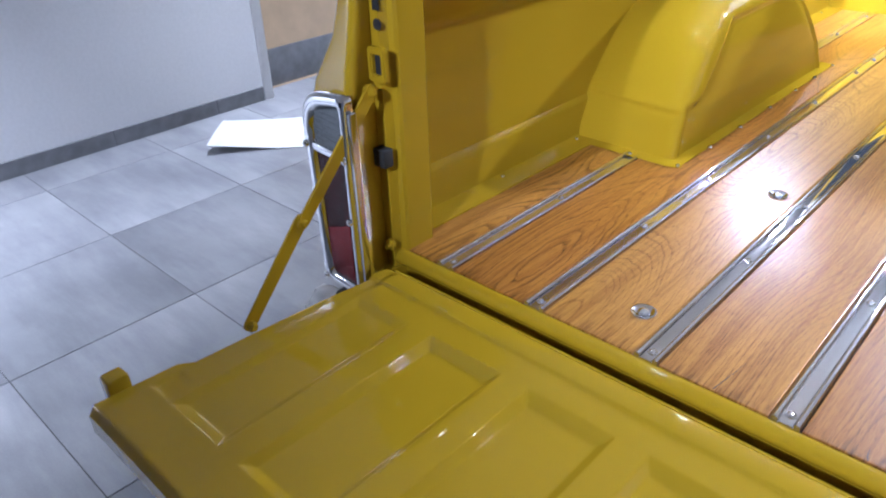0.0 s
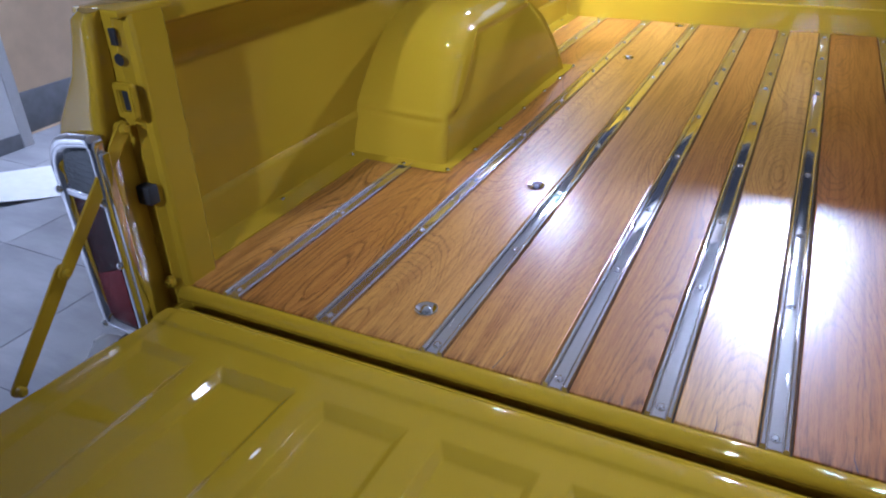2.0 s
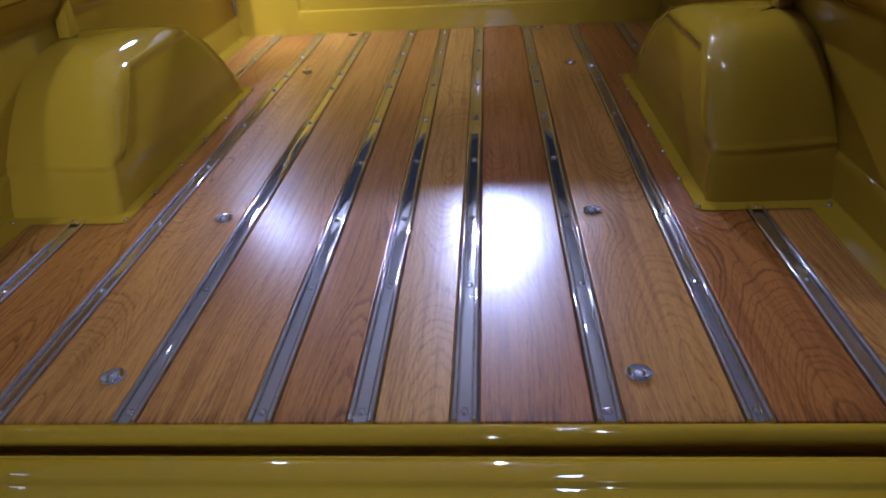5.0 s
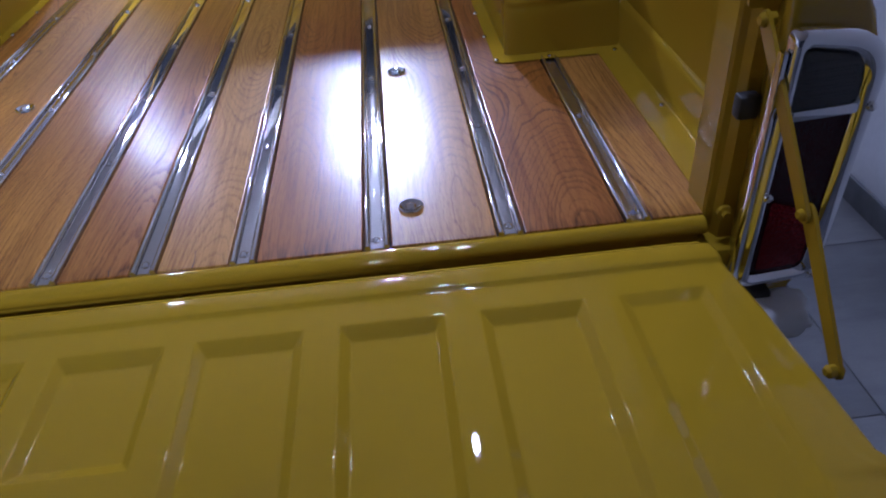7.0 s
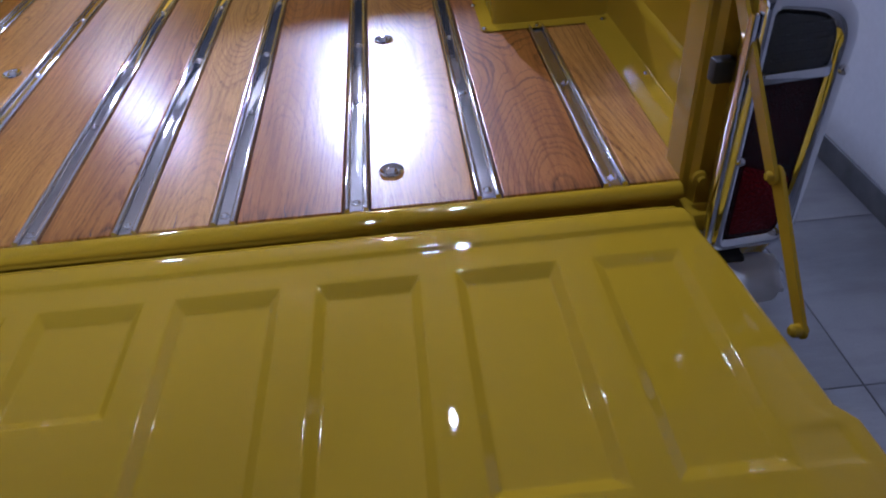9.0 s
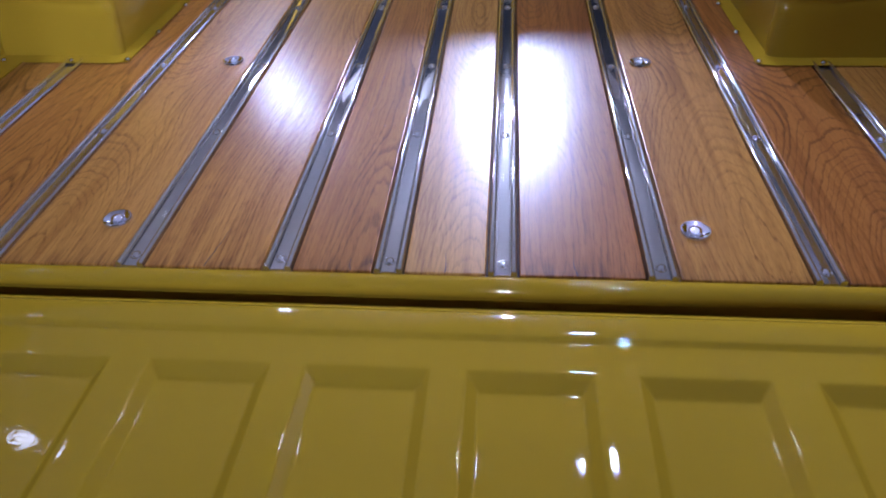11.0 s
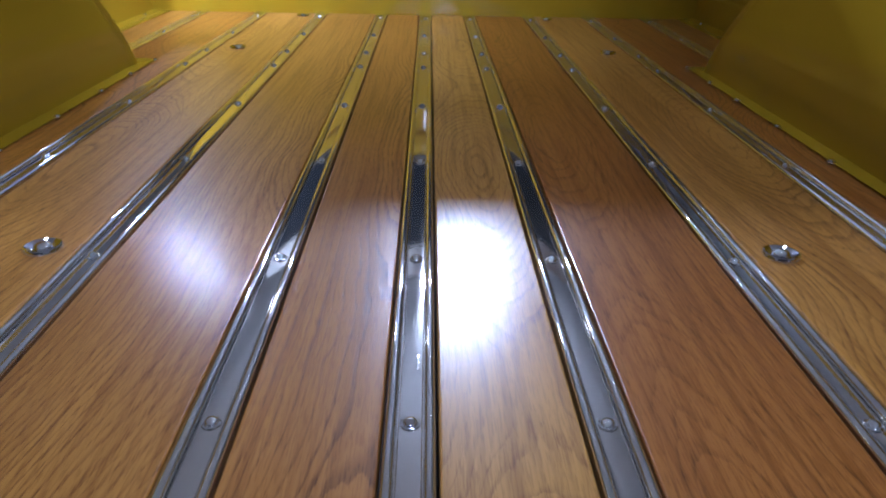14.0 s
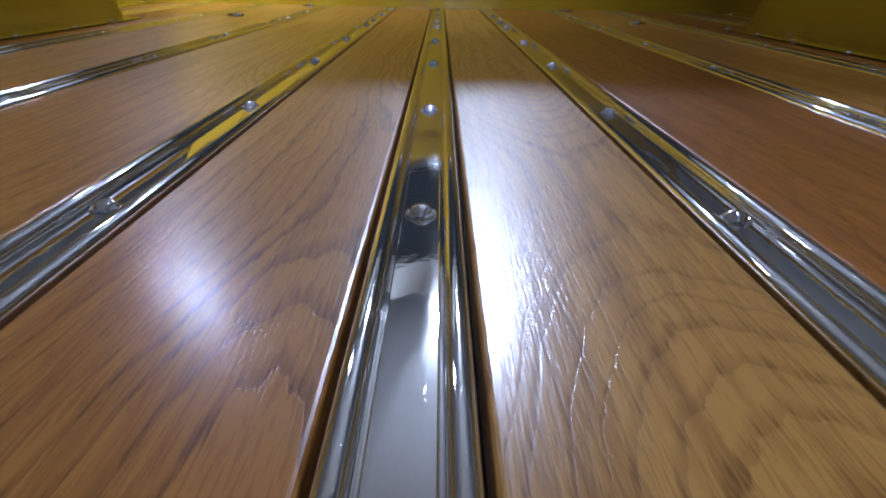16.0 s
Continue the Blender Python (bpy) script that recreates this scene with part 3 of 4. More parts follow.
# ---- wheelhouses ----
def wheelhouse(s):
    levels = [  # z, rear y, front y, inner x, corner radius
        (0.0030, 0.624, 1.528, 0.606, 0.044), (0.040, 0.633, 1.504, 0.607, 0.045), (0.080, 0.643, 1.474, 0.608, 0.047), (0.094, 0.649, 1.463, 0.609, 0.048),
        (0.104, 0.653, 1.454, 0.610, 0.049), (0.114, 0.658, 1.445, 0.611, 0.050), (0.130, 0.666, 1.430, 0.612, 0.052), (0.170, 0.688, 1.392, 0.616, 0.056), (0.210, 0.716, 1.350, 0.622, 0.060),
        (0.245, 0.752, 1.300, 0.632, 0.062), (0.270, 0.796, 1.247, 0.648, 0.060), (0.288, 0.852, 1.183, 0.676, 0.054), (0.297, 0.925, 1.108, 0.720, 0.030), (0.299, 0.990, 1.043, 0.790, 0.010)]
    # smooth curve through the given levels
    fine = []
    last = len(levels) - 1
    for k in range(last):
        p0, p1, p2, p3 = levels[max(k - 1, 0)], levels[k], levels[k + 1], levels[min(k + 2, last)]
        for m in range(4):
            t = m / 4
            fine.append(tuple(0.5 * (2 * b + (c - a) * t + (2 * a - 5 * b + 4 * c - d) * t * t + (3 * b - a - 3 * c + d) * t ** 3) for a, b, c, d in zip(p0, p1, p2, p3)))
    fine.append(levels[-1])
    rows = []
    for z, yr, yf, xi, r in fine:
        r = min(r, (yf - yr) * 0.3)
        sec = [(0.880 + (xi + r - 0.880) * k / 16, yr) for k in range(16)]
        sec += rounded([(0.880, yr), (xi, yr), (xi, yf), (0.880, yf)], [0, r, r, 0], 8)[1:10]
        start, run = yr + r * 1.05, yf - yr - 2.1 * r
        near = [0.008 * k * min(1.0, run / 0.30) for k in range(1, 16)]
        sec += [(xi, start + o) for o in near]
        sec += [(xi, start + near[-1] + (run - near[-1]) * k / 20) for k in range(1, 20)]
        sec += rounded([(0.880, yr), (xi, yr), (xi, yf), (0.880, yf)], [0, r, r, 0], 8)[10:19]
        sec += [(xi + (0.880 - xi) * k / 6, yf) for k in range(1, 7)]
        row = []
        for x, y in sec:
            # the pressed panel lies back from the rim that follows the arch
            low, fore = 0.106 - z, y - yr - 0.068 - 0.045 * min(1.0, max(0.0, (z - 0.106) / 0.15))
            inside = 0.5 + 0.5 * (low + fore + math.hypot(low - fore, 0.025)) / 0.030
            inside = min(inside, (y - yr - 0.004) / 0.03, (0.266 - z) / 0.024, (yf - 0.012 - y) / 0.02)
            press = 0.015 * step(inside) if x < 0.70 else 0.0
            # towards the bed side the rear face runs forward as it rises
            u = max(0.0, (x - xi) / (0.880 - xi))
            back = 0.09 * min(1.0, z / 0.28) * u * u * max(0.0, 1 - (y - yr) / 0.05)
            # a shallow joggle with a raised bead runs across the rear face
            face = max(0.0, 1 - (y - yr) / 0.05)
            back += (0.002 * step((0.106 - z) / 0.014) - 0.0018 * math.exp(-((z - 0.105) / 0.0065) ** 2)) * face
            row.append((s * (x + press), y + back, z))
        rows.append(row)
    bm = grid(rows)
    # flat flange on the floor, with a rounded outer corner
    fl = []
    for (x, y, z) in rows[0]:
        # each point of the foot pushed out to the flange's edge
        px = abs(x)
        inner = px < 0.66
        fx = px - 0.028 if inner else px
        fy = y - 0.034 if y < 0.67 else (y + 0.042 if y > 1.48 else y)
        fl.append((s * fx, fy, 0.0026))
    grid([fl, rows[0]], bm)
    bm.faces.new([bm.verts.new((x, y, z + 0.0005)) for x, y, z in rows[-1]])
    bmesh.ops.remove_doubles(bm, verts=bm.verts, dist=0.0008)
    wh = part("wheelhouse", bm, PAINT, truck, "mustard-painted rounded wheelhouse with screwed flange", smooth=50)
    for x, y in ((0.850, 0.602), (0.710, 0.602), (0.598, 0.606), (0.591, 0.745), (0.591, 0.905), (0.591, 1.083), (0.591, 1.257), (0.591, 1.400), (0.592, 1.548), (0.710, 1.556), (0.84, 1.556)):
        screw(wh, pose(s * x, y, 0.0040))
    return wh


for s in (-1, 1):
    shift(wheelhouse(s), s)
    # rail support standing behind the wheelhouse top
    bm = prism(rounded([(-0.026, 0.30), (0.026, 0.30), (0.018, 0.345), (0.018, 0.425), (-0.018, 0.425), (-0.018, 0.345)], 0.004, 3), "x", min(s * 0.842, s * 0.872), max(s * 0.842, s * 0.872), 0.002)
    rs = part("rail_support", bm, PAINT, truck, "painted steel rail support")
    rs.location = (0, 1.04, 0)


# ---- bulkhead, sill ----
def bulkhead():
    xs = [-0.875 + 1.75 * k / 140 for k in range(141)]
    zs = [0.0, 0.004, 0.012, 0.05, 0.088, 0.094, 0.100, 0.106, 0.16, 0.24, 0.32, 0.375, 0.381, 0.387, 0.40, 0.44, 0.455]
    rows = []
    for z in zs:
        row = []
        for x in xs:
            # a shallow pressed panel with rounded ends
            d = max(abs(x) - 0.60, 0) / 0.012
            e = max(0.094 - z, z - 0.381, 0) / 0.010
            depth = max(0.0, 1.0 - max(d, e))
            row.append((x, FRONT + 0.010 * depth + 0.0, z))
        rows.append(row)
    bm = grid(rows)
    grid([[(x, FRONT, 0.455) for x in xs], [(x, FRONT + 0.006, 0.461) for x in xs], [(x, FRONT + 0.045, 0.461) for x in xs], [(x, FRONT + 0.05, 0.43) for x in xs], [(x, FRONT + 0.05, -0.1) for x in xs]], bm)
    bmesh.ops.remove_doubles(bm, verts=bm.verts, dist=1e-5)
    part("bulkhead", thicken(bm, 0.0012), PAINT, truck, "mustard-painted pressed front bulkhead", smooth=35)


bulkhead()
sill_sec = [(-0.006, -0.006), (-0.010, -0.0015), (-0.016, 0.0005), (-0.023, 0.0), (-0.029, -0.0025), (-0.033, -0.0070), (-0.0345, -0.0125), (-0.032, -0.0185), (-0.026, -0.0215), (-0.012, -0.0225), (-0.006, -0.065)]
part("gap_channel", box((-0.80, -0.079, -0.066), (0.80, -0.008, -0.056)), PAINT, truck, "painted channel under the rear sill")
part("rear_sill", prism(sill_sec, "x", -0.800, 0.800), PAINT, truck, "mustard-painted rolled rear sill", smooth=45)


# ---- tailgate, lying open ----
def gate_half(y):
    """Half width of the gate at a distance behind the bed."""
    pts = [(-0.064, 0.779), (-0.098, 0.785), (-0.13, 0.786), (-0.20, 0.796), (-0.34, 0.807), (-0.40, 0.811), (-0.424, 0.813), (-0.445, 0.828), (-0.53, 0.834), (-0.560, 0.836), (-0.572, 0.826)]
    for (ya, wa), (yb, wb) in zip(pts, pts[1:]):
        if ya >= y >= yb:
            return wa + (wb - wa) * (ya - y) / (ya - yb)
    return pts[-1][1] if y < pts[-1][0] else pts[0][1]


RECESS = [(-0.745, -0.632), (-0.588, -0.457), (-0.412, -0.281), (-0.236, -0.104), (-0.066, 0.066), (0.104, 0.236), (0.281, 0.412), (0.457, 0.588), (0.632, 0.745)]


def fillet(t, e=0.10):
    """A straight slope from 0 to 1 with its two ends rounded."""
    up = 0.5 * (t + math.sqrt(t * t + e * e))
    return up + 0.5 * (1 - up - math.sqrt((1 - up) ** 2 + e * e))


def gate_height(x, y):
    z = 0.0045
    # rounded hinge edge, then a small step down
    if y > -0.084:
        z -= 0.010 * step((y + 0.084) / 0.020)
    z -= 0.0035 * step((-0.113 - y) / 0.008)
    # the hinge roll is crowned, and so are the ribs between the recesses
    z += 0.0016 * max(0.0, 1 - ((y + 0.0985) / 0.0165) ** 2)
    if -0.50 < y < -0.16:
        for (_, b), (a, _) in zip(RECESS, RECESS[1:]):
            u = (x - (a + b) / 2) / ((a - b) / 2 + 0.003)
            if abs(u) < 1:
                z += 0.0007 * (1 - u * u) * step((-0.165 - y) / 0.02) * step((y + 0.495) / 0.02)
    # shallow drop towards the sides
    w = gate_half(y)
    z -= 0.0012 * step((abs(x) - (w - 0.032)) / 0.012)
    z -= 0.003 * step((abs(x) - (w - 0.004)) / 0.004)
    z -= 0.006 * step((-0.560 - y) / 0.012)
    for a, b in RECESS:
        if a - 0.02 < x < b + 0.02:
            rim = 0.013
            # the outermost ones slant along the gate's edge
            low = 0.345 if abs(a + b) < 0.1 else 0.492     # the middle one is shorter
            inside = min((x - a) / rim, (b - x) / rim, (-0.163 - y) / 0.019, (y + low) / 0.017)
            z -= (0.0105 if abs(a + b) < 1.2 else 0.0060) * fillet(inside)
    # small pressed pocket at the latch
    u = max(abs(abs(x) - 0.796) / 0.013, abs(y + 0.470) / 0.024)
    z -= 0.0030 * fillet((1.0 - u) / 0.35)
    return z


def tailgate():
    xs = set()
    for a, b in RECESS:
        for k in (-0.35, -0.2, -0.1, 0, 0.1, 0.2, 0.4, 0.6, 0.8, 0.9, 1, 1.1, 1.2, 1.35):
            xs |= {round(a + 0.013 * k, 4), round(b - 0.013 * k, 4)}
        xs |= {round(a - 0.004, 4), round(b + 0.004, 4), round((a + b) / 2, 4)}
    for (_, b), (a, _) in zip(RECESS, RECESS[1:]):
        xs |= {round(b + (a - b) * k / 8, 4) for k in range(1, 8)}
    xs = sorted(xs)
    ys = [-0.064, -0.067, -0.071, -0.076, -0.081, -0.085, -0.095, -0.108, -0.113, -0.116, -0.119, -0.122, -0.135, -0.150, -0.160, -0.163, -0.167, -0.1715, -0.176, -0.180, -0.182, -0.19]
    ys += [-0.088, -0.091, -0.098, -0.1015, -0.105, -0.111, -0.1145]
    ys += [-0.157, -0.1595, -0.1615, -0.165, -0.174, -0.1785, -0.1838, -0.186]
    ys += [-0.322, -0.325, -0.3265, -0.328, -0.3297, -0.3314, -0.335, -0.339, -0.3416, -0.3433, -0.345, -0.3467, -0.349, -0.352]
    ys += [-0.440, -0.450, -0.455, -0.465, -0.473, -0.4768, -0.4785, -0.4903, -0.4937, -0.496]
    ys += [-0.22 - 0.03 * k for k in range(6)] + [-0.395, -0.41, -0.424, -0.432, -0.445, -0.46, -0.471, -0.475, -0.480, -0.485, -0.488, -0.492, -0.50, -0.53, -0.545, -0.556, -0.560, -0.564, -0.568, -0.572]
    ys = sorted(set(ys), reverse=True)
    rows = []
    for y in ys:
        w = gate_half(y)
        ends = [w - 0.032, w - 0.028, w - 0.024, w - 0.020, w - 0.016, w - 0.007, w - 0.004, w - 0.002, w]
        line = [-e for e in reversed(ends)] + xs + ends
        rows.append([(x + (0.010 if x < -0.75 else 0.0), y, gate_height(x, y)) for x in line])
    bm = grid(rows)
    # folded rim round the panel
    bmesh.ops.recalc_face_normals(bm, faces=bm.faces)
    border = [e for e in bm.edges if e.is_boundary]
    ext = bmesh.ops.extrude_edge_only(bm, edges=border)
    for v in ext["geom"]:
        if isinstance(v, bmesh.types.BMVert):
            v.co.z -= 0.030
    gate = part("tailgate", bm, PAINT, truck, "open mustard-painted tailgate with pressed ribs", smooth=40)
    part("outer_panel", box((-0.800, -0.566, -0.050), (0.800, -0.070, -0.040), 0.004), PAINT, gate)
    for s in (-1, 1):
        # latch bolt that stands out at the side
        lb = part("latch_bolt", prism(rounded([(-0.016, -0.020), (0.016, -0.020), (0.016, 0.022), (-0.016, 0.022)], 0.007, 3), "x", 0, 0.026, 0.003), PAINT, gate)
        lb.location = (s * 0.834 - (0.016 if s < 0 else 0), -0.522, -0.004)
        # slot not cut: a black block stands for its shade
        part("side_slot", box((s * 0.800 - 0.004, -0.452, -0.0215), (s * 0.800 + 0.004, -0.432, -0.0165), 0.001), BLACK, gate, "black block for the shade in a slot of the gate's edge")
    return gate


gate = tailgate()


def stay(s):
    """Folding tailgate stay: two flat links on a rivet."""
    root = Vector((s * 0.806, -0.064, 0.300))
    knee = Vector((s * 0.816, -0.211, 0.132))
    foot = Vector((s * 0.823, -0.322, -0.002))

    def link(a, b, shift, w0, w1):
        d = (b - a)
        ln = d.length
        sec = rounded([(-w0, -w0), (w0, -w0), (w1, ln + w1), (-w1, ln + w1)], [w0 * 0.9, w0 * 0.9, w1 * 0.9, w1 * 0.9], 5)
        bm = prism(sec, "z", -0.0024, 0.0024, 0.001, 1)
        u = d.normalized()
        nrm = Vector((1, 0, 0))
        side = u.cross(nrm).normalized()
        nrm = side.cross(u)
        m = Matrix((side, u, nrm)).transposed().to_4x4()
        m.translation = a + Vector((shift, 0, 0))
        bmesh.ops.transform(bm, matrix=m, verts=bm.verts)
        return bm

    upper = part("tailgate_stay", link(root, knee, 0, 0.011, 0.010), PAINT, truck, "painted folding tailgate stay")
    part("lower_link", link(knee, foot, s * 0.006, 0.012, 0.010), PAINT, upper)
    for p, r in ((root, 0.009), (knee, 0.007), (foot, 0.008)):
        rv = part("rivet", lathe([(0, -0.008), (r * 0.6, -0.008), (r, -0.004), (r, 0.010), (r * 0.6, 0.013), (0, 0.014)], 12, m=pose(0, 0, 0, 0, 90 * s)), PAINT, upper)
        rv.location = p
    return upper


for s in (-1, 1):
    shift(stay(s), s, 0.012, 0.0)


# ---- tail lamps ----
def tail_lamp(s):
    """Tall chrome-framed lamp: clear reversing lens over a long red lens."""
    def o(pts):
        return [(s * x, z) for x, z in pts]

    y0, y1 = -0.108, -0.128

    def turned(bm):
        """Widened a little, its face turned outwards."""
        for v in bm.verts:
            a = abs(v.co.x)
            v.co.x = s * (0.800 + (a - 0.829) * 1.11)
            v.co.y += 0.004 + (a - 0.845) * 0.10
            v.co.z = -0.052 + (v.co.z + 0.05) * 1.07
        return bm

    outer = rounded([(0.829, -0.050), (0.936, -0.050), (0.946, 0.270), (0.832, 0.285)], [0.016, 0.022, 0.062, 0.012], 8)
    mid = rounded([(0.832, -0.047), (0.930, -0.047), (0.940, 0.266), (0.835, 0.281)], [0.014, 0.020, 0.058, 0.012], 8)
    lip = rounded([(0.842, -0.034), (0.914, -0.034), (0.924, 0.252), (0.844, 0.267)], [0.010, 0.012, 0.045, 0.010], 8)
    inn = rounded([(0.845, -0.031), (0.911, -0.031), (0.920, 0.248), (0.847, 0.263)], [0.008, 0.010, 0.042, 0.008], 8)
    rows = [[(s * x, y0, z) for x, z in outer]]
    for k in range(11):
        t = k / 10
        y = y1 + 0.010 * (1 - math.sin(math.pi * min(1, 0.05 + 0.95 * t))) ** 1.5
        rows.append([(s * (xo + (xi - xo) * t), y, zo + (zi - zo) * t) for (xo, zo), (xi, zi) in zip(outer, inn)])
    rows.append([(s * x, y1 + 0.018, z) for x, z in inn])
    bm = grid(rows, closed=True)
    lamp = part("tail_lamp", turned(bm), CHROME_BRIGHT, truck, "tall chrome-framed tail lamp", smooth=50)
    part("housing", turned(prism(o(rounded([(0.836, -0.042), (0.925, -0.042), (0.93, 0.26), (0.838, 0.272)], [0.01, 0.012, 0.05, 0.01], 6)), "y", y0 - 0.004, y0)), SHADOW_PAINT, lamp)
    part("divider", turned(box((min(s * 0.845, s * 0.921), y1 + 0.0005, 0.183), (max(s * 0.845, s * 0.921), y1 + 0.016, 0.196), 0.003)), CHROME_BRIGHT, lamp)
    part("red_lens", turned(prism(o(rounded([(0.8455, -0.030), (0.9105, -0.030), (0.917, 0.184), (0.8465, 0.184)], [0.008, 0.010, 0.002, 0.002], 5)), "y", y1 + 0.007, y0 - 0.003, 0.003)), RED_LENS, lamp, "long dark red lens")
    # added patch: the lens's lit lower part, put into colour
    part("lens_glint", turned(prism(o(rounded([(0.850, -0.024), (0.907, -0.024), (0.911, 0.052), (0.850, 0.078)], [0.004, 0.006, 0.004, 0.004], 4)), "y", y1 + 0.0055, y1 + 0.009, 0.001)), RED_GLINT, lamp, "brighter red patch painted for light caught in the red lens")
    part("clear_lens", turned(prism(o(rounded([(0.8465, 0.195), (0.9175, 0.195), (0.9195, 0.247), (0.8475, 0.262)], [0.004, 0.004, 0.042, 0.008], 6)), "y", y1 + 0.007, y0 - 0.003, 0.003)), CLEAR_LENS, lamp, "clear ribbed reversing lens")
    for k in range(5):
        z = 0.206 + 0.0095 * k
        part("lens_rib", turned(box((min(s * 0.852, s * 0.912), y1 + 0.0055, z), (max(s * 0.852, s * 0.912), y1 + 0.009, z + 0.004), 0.001, 1)), CLEAR_LENS, lamp)
    # vertical chrome edge towards the gate
    part("side_strip", turned(box((min(s * 0.823, s * 0.830), y1 + 0.006, -0.045), (max(s * 0.823, s * 0.830), y0, 0.262), 0.002)), CHROME_BRIGHT, lamp)
    for x, z in ((0.934, 0.190), (0.838, 0.190), (0.924, -0.041), (0.840, 0.09)):
        screw(lamp, pose(s * (0.800 + (x - 0.829) * 1.11), y1 + 0.002 + (x - 0.845) * 0.10, -0.052 + (z + 0.05) * 1.07, 90))
    return lamp


for s in (-1, 1):
    shift(tail_lamp(s), s, 0.012, 0.010)

# rear bumper, white with rounded ends
bsec = rounded([(-0.168, -0.122), (-0.108, -0.126), (-0.104, -0.066), (-0.162, -0.066)], [0.026, 0.014, 0.012, 0.026], 6)
bump_bm = prism(bsec, "x", -0.905, 0.905, 0.016, 4)
bar = part("rear_bumper", bump_bm, BUMPER_PAINT, truck, "white-painted rear bumper below the tail lamps", smooth=50)
part("bumper_bracket", box((-0.862, -0.128, -0.080), (0.862, -0.055, -0.058), 0.006), SHADOW_PAINT, bar)
for s in (-1, 1):
    # lower quarter behind the bumper
    part("lower_quarter", box((min(s * 0.80, s * 0.93), -0.06, -0.30), (max(s * 0.80, s * 0.93), 0.10, -0.03), 0.01), PAINT, truck)


# ---- cab, known from its shade and its reflections ----
def cab():
    y0 = FRONT + 0.10
    wall = rounded([(-0.86, -0.25), (0.86, -0.25), (0.86, 0.44), (-0.86, 0.44)], [0.02, 0.02, 0.06, 0.06], 5)
    c = part("cab", prism(wall, "y", y0, y0 + 1.35, 0.03, 3), PAINT, truck, "mustard-painted cab with white roof and dark rear window")
    upper = [(-0.845, 0.43), (0.845, 0.43), (0.76, 0.88), (-0.76, 0.88)]
    part("upper_body", prism(upper, "y", y0 + 0.01, y0 + 1.34), PAINT, c)
    roof = rounded([(-0.765, 0.872), (0.765, 0.872), (0.70, 1.000), (-0.70, 1.000)], [0.01, 0.01, 0.09, 0.09], 6)
    part("roof", prism(roof, "y", y0 + 0.005, y0 + 1.345, 0.02, 3), BUMPER_PAINT, c, "white-painted cab roof")
    frame_line = rounded([(-0.775, 0.500), (0.775, 0.500), (0.725, 0.868), (-0.725, 0.868)], 0.05, 5)
    part("window_moulding", prism(frame_line, "y", y0 + 0.004, y0 + 0.012, 0.002, 1), CHROME_BRIGHT, c, "bright window moulding")
    win = rounded([(-0.755, 0.522), (0.755, 0.522), (0.71, 0.855), (-0.71, 0.855)], 0.05, 5)
    part("rear_window", prism(win, "y", y0 + 0.001, y0 + 0.012, 0.002, 1), GLASS_DARK, c, "dark rear window glass")


cab()


def wheel(s, y):
    tyre = lathe([(0.20, -0.10), (0.31, -0.11), (0.345, -0.085), (0.352, 0.0), (0.345, 0.085), (0.31, 0.11), (0.20, 0.10), (0.20, -0.10)], 40, m=pose(0, 0, 0, 0, 90))
    w = part("wheel", tyre, BLACK, truck, "black tyre on a steel rim")
    w.location = (s * 0.76, y, G + 0.352)
    part("rim", lathe([(0, -0.06), (0.205, -0.06), (0.205, 0.06), (0, 0.06)], 32, m=pose(0, 0, 0, 0, 90)), CHROME_BRIGHT, w)


for s in (-1, 1):
    wheel(s, 1.03)
    wheel(s, 3.75)
part("chassis", box((-0.45, 0.0, -0.30), (0.45, 4.0, -0.12), 0.02), SHADOW_PAINT, truck)


# ---- the room ----
WEST, EAST, SOUTH, NORTH = -3.60, 1.76, -4.2, 6.4


def setting(name, bm, material, label, category, parent=None):
    ob = part(name, bm, material, parent)
    return tagged(ob, label, category, "", "structure")


floor = setting("floor", box((WEST - 1.4, SOUTH - 0.1, G - 0.10), (EAST + 0.1, NORTH + 0.1, G - 0.003)), GROUT, "dark grout bed of the grey tiled floor", "floor")
setting("ceiling", box((WEST - 1.4, SOUTH - 0.1, CEIL), (EAST + 0.1, NORTH + 0.1, CEIL + 0.1)), CEILING_PAINT, "pale grey painted ceiling", "ceiling")
setting("wall_west", box((WEST - 0.12, SOUTH, G), (WEST, 1.515, CEIL)), WALL, "white painted wall with grey skirting", "wall")
setting("wall_east", box((EAST, SOUTH, G), (EAST + 0.12, NORTH, CEIL)), WALL, "white painted wall with grey skirting", "wall")
# unseen south wall, added to close the room; its dark colour is assumed
setting("wall_south", box((WEST - 1.4, SOUTH - 0.12, G), (EAST + 0.12, SOUTH, CEIL)), CHARCOAL, "unseen wall that closes the room, assumed charcoal", "wall")
setting("wall_north", box((WEST - 1.4, NORTH, G), (EAST + 0.12, NORTH + 0.12, CEIL)), WALL, "white painted wall", "wall")
setting("wall_west_far", box((WEST - 0.30, 1.57, G + 0.235), (WEST - 0.16, NORTH, CEIL)), PALE_WOOD, "pale wood-veneered partition over a grey plinth", "wall")
setting("plinth", box((WEST - 0.30, 1.57, G), (WEST - 0.155, NORTH, G + 0.235), 0.002), BASE, "grey plinth under the veneered partition", "plinth")
setting("trim", box((WEST - 0.17, 1.515, G), (WEST + 0.012, 1.575, CEIL), 0.004), TRIM, "white painted corner trim", "trim")
part("floor_bead", box((WEST - 0.157, 1.58, G), (WEST - 0.145, NORTH, G + 0.008)), PALE_WOOD, bpy.data.objects["plinth"], "thin brown floor bead")


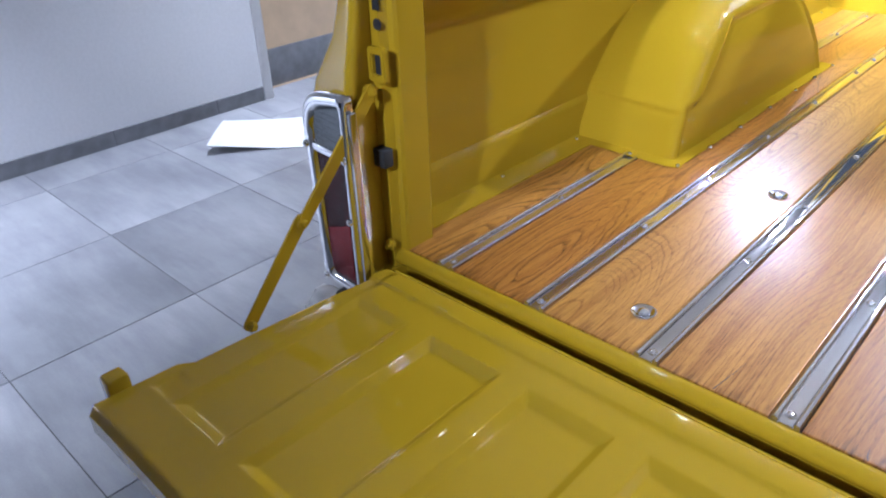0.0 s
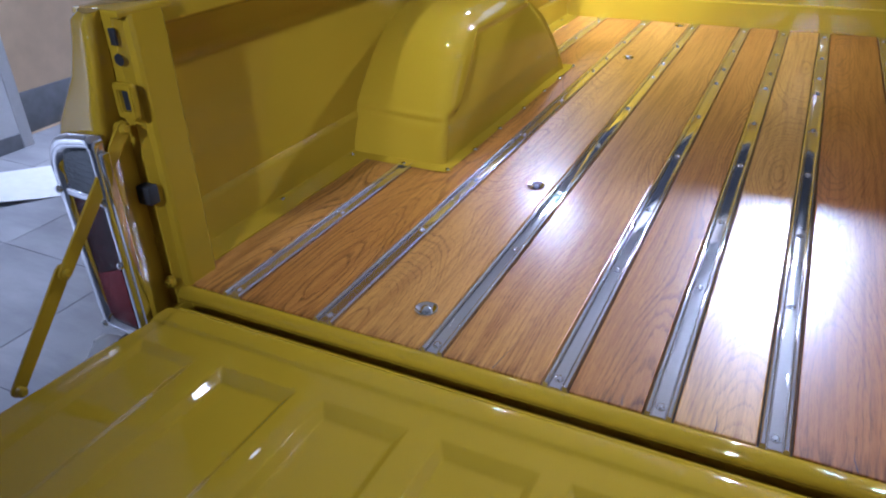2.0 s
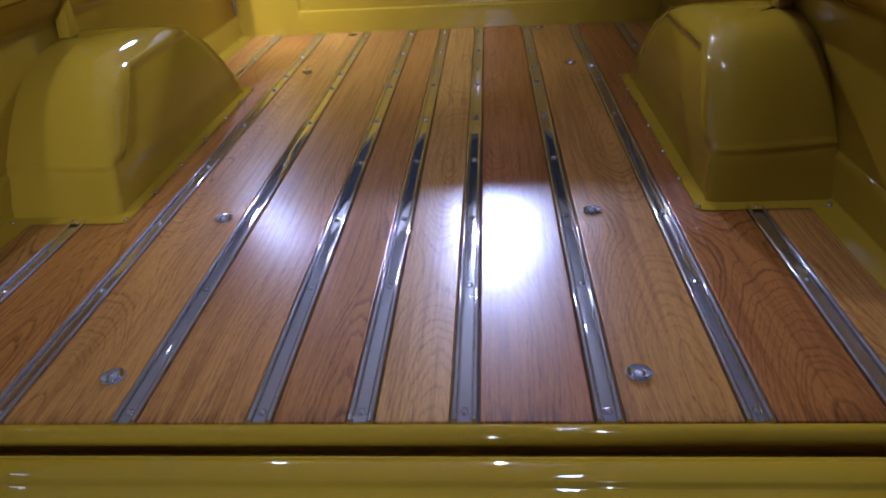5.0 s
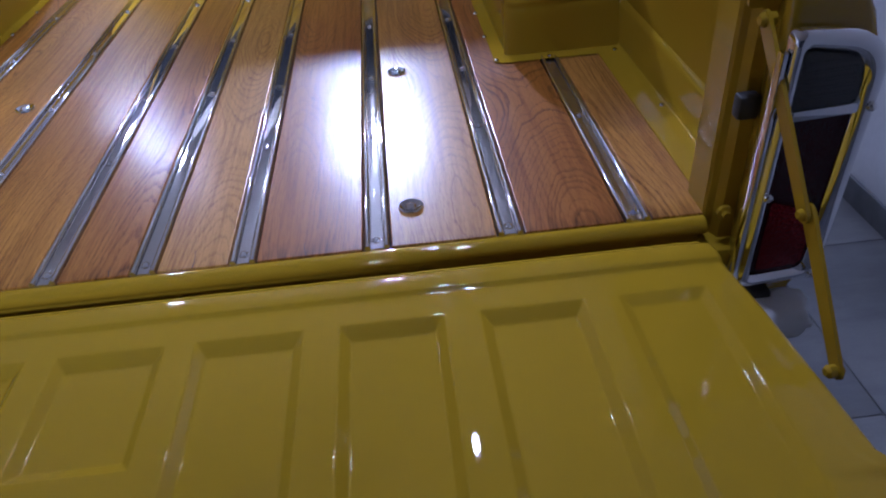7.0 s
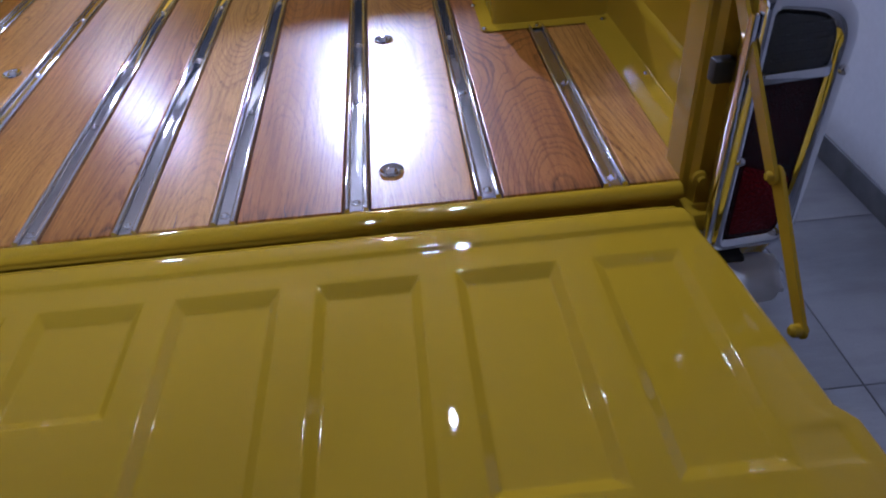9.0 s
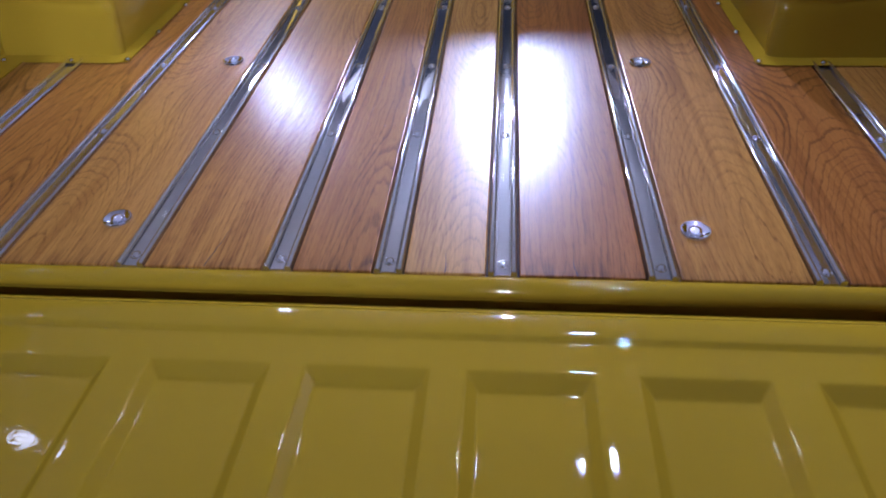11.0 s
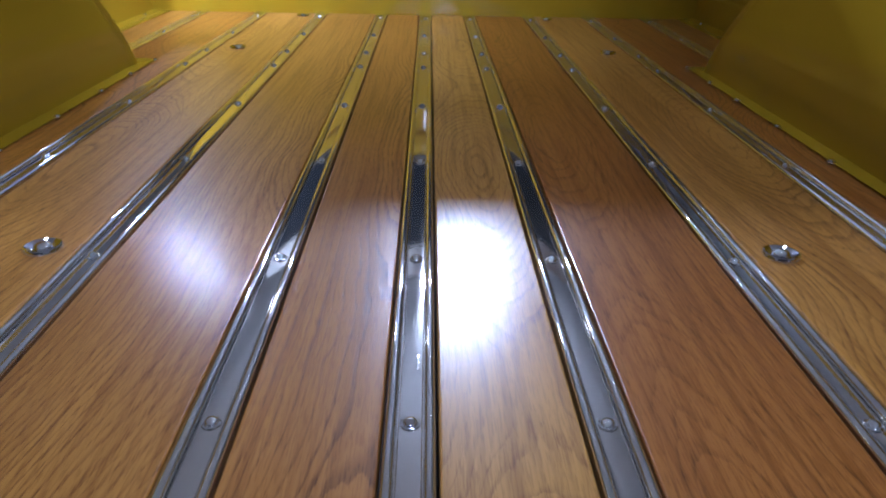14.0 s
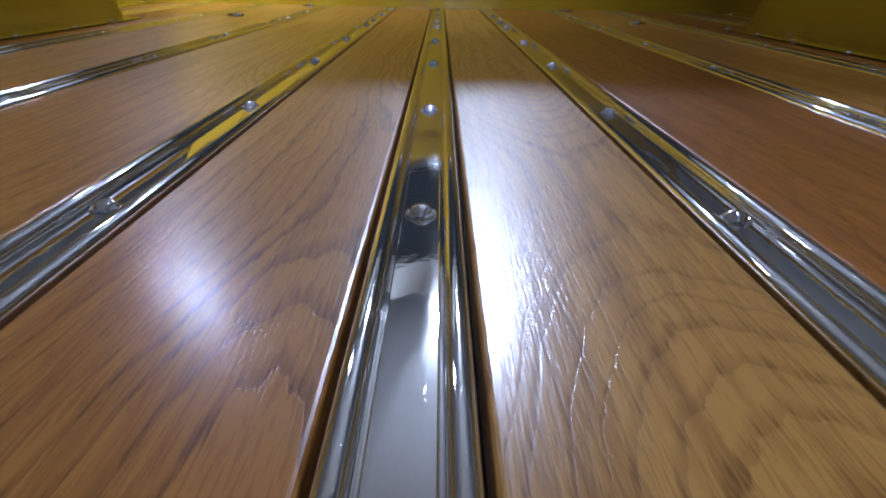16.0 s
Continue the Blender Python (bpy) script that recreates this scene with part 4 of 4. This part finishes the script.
def skirting(name, x, side, y0, y1):
    sk = tagged(new(name), "grey stoneware skirting tiles along the wall", "skirting", "", "structure")
    y = y0
    src = None
    while y < y1:
        ln = min(0.598, y1 - y - 0.002)
        lo, hi = (x, x + 0.011) if side > 0 else (x - 0.011, x)
        if src is None:
            src = part("skirting_tile", box((lo, 0, G), (hi, 0.598, G + 0.082), 0.0015, 1), BASE, sk)
            src.location = (0, y, 0)
        elif ln > 0.59:
            twin("skirting_tile", src, sk, pose(0, y, 0))
        else:
            e = part("skirting_tile", box((lo, 0, G), (hi, ln, G + 0.082), 0.0015, 1), BASE, sk)
            e.location = (0, y, 0)
        y += 0.60


skirting("baseboard_west", WEST, 1, SOUTH, 1.513)
skirting("baseboard_east", EAST, -1, SOUTH, NORTH)

# loose sheet on the floor, its near end curled up
sheet_rows = []
for i in range(25):
    u = i / 24
    row = []
    for j in range(13):
        v = j / 12
        z = 0.004 + 0.006 * math.sin(u * 5.0 + 0.5) ** 2 + 0.22 * max(0, 0.45 - u) ** 2 * (1 - 0.5 * v) + 0.004 * math.sin(v * 4 + u * 7)
        row.append((u * 0.80 + 0.03 * v, v * 0.42, z))
    sheet_rows.append(row)
sheet = part("paper_sheet", thicken(grid(sheet_rows), 0.002), PAPER, None, smooth=60)
sheet.location = (-3.11, 0.84, G)
sheet.rotation_euler = (0, 0, radians(52))
tagged(sheet, "long white paper sheet lying curled on the tiles", "paper sheet")

# ceiling luminaires, drawn alike for inferred lamps and added fill lights
for lx, ly, w, d, tint, aim, spread in LAMPS:
    lum = thing("ceiling_or_fill_lamp", "round white ceiling lamp, inferred from glints or added as fill", "ceiling lamp", (lx, ly, CEIL), "ceiling lamps")
    r = d / 2
    part("ring", lathe([(r, 0.0), (r + 0.02, 0.0), (r + 0.02, -0.008), (r, -0.012), (r, 0.0)], 28), LAMP_RING, lum)
    if aim and ly < 3:
        # an added fill light: a dark disc replaces the glowing diffuser above it
        part("fill_cap", lathe([(0, -0.002), (r, -0.002), (r, -0.006), (0, -0.006)], 28), SHADOW_PAINT, lum, "dark disc above an added fill light")
    else:
        part("diffuser", lathe([(0, -0.002), (r, -0.002), (r, -0.006), (0, -0.006)], 28), GLOW, lum, "glowing white diffuser")

# floor tiles, one object each where the camera looks on them
TH, GAP = 0.605, 0.003
JOINTS = [-2.045 - 0.635 * k for k in range(4, 0, -1)] + [-2.045 + 0.635 * k for k in range(5)] + [0.785, 1.385, EAST]
y = 0.14 - TH * 7
while y < NORTH:
    for x0, x1 in zip(JOINTS, JOINTS[1:]):
        w = (x1 - x0) / 2 - GAP / 2
        tile = part("tile", box((-w, -TH / 2 + GAP / 2, -0.010), (w, TH / 2 - GAP / 2, 0.0), 0.0012, 1), TILE, floor)
        tile.location = ((x0 + x1) / 2, y + TH / 2, G)
    y += TH
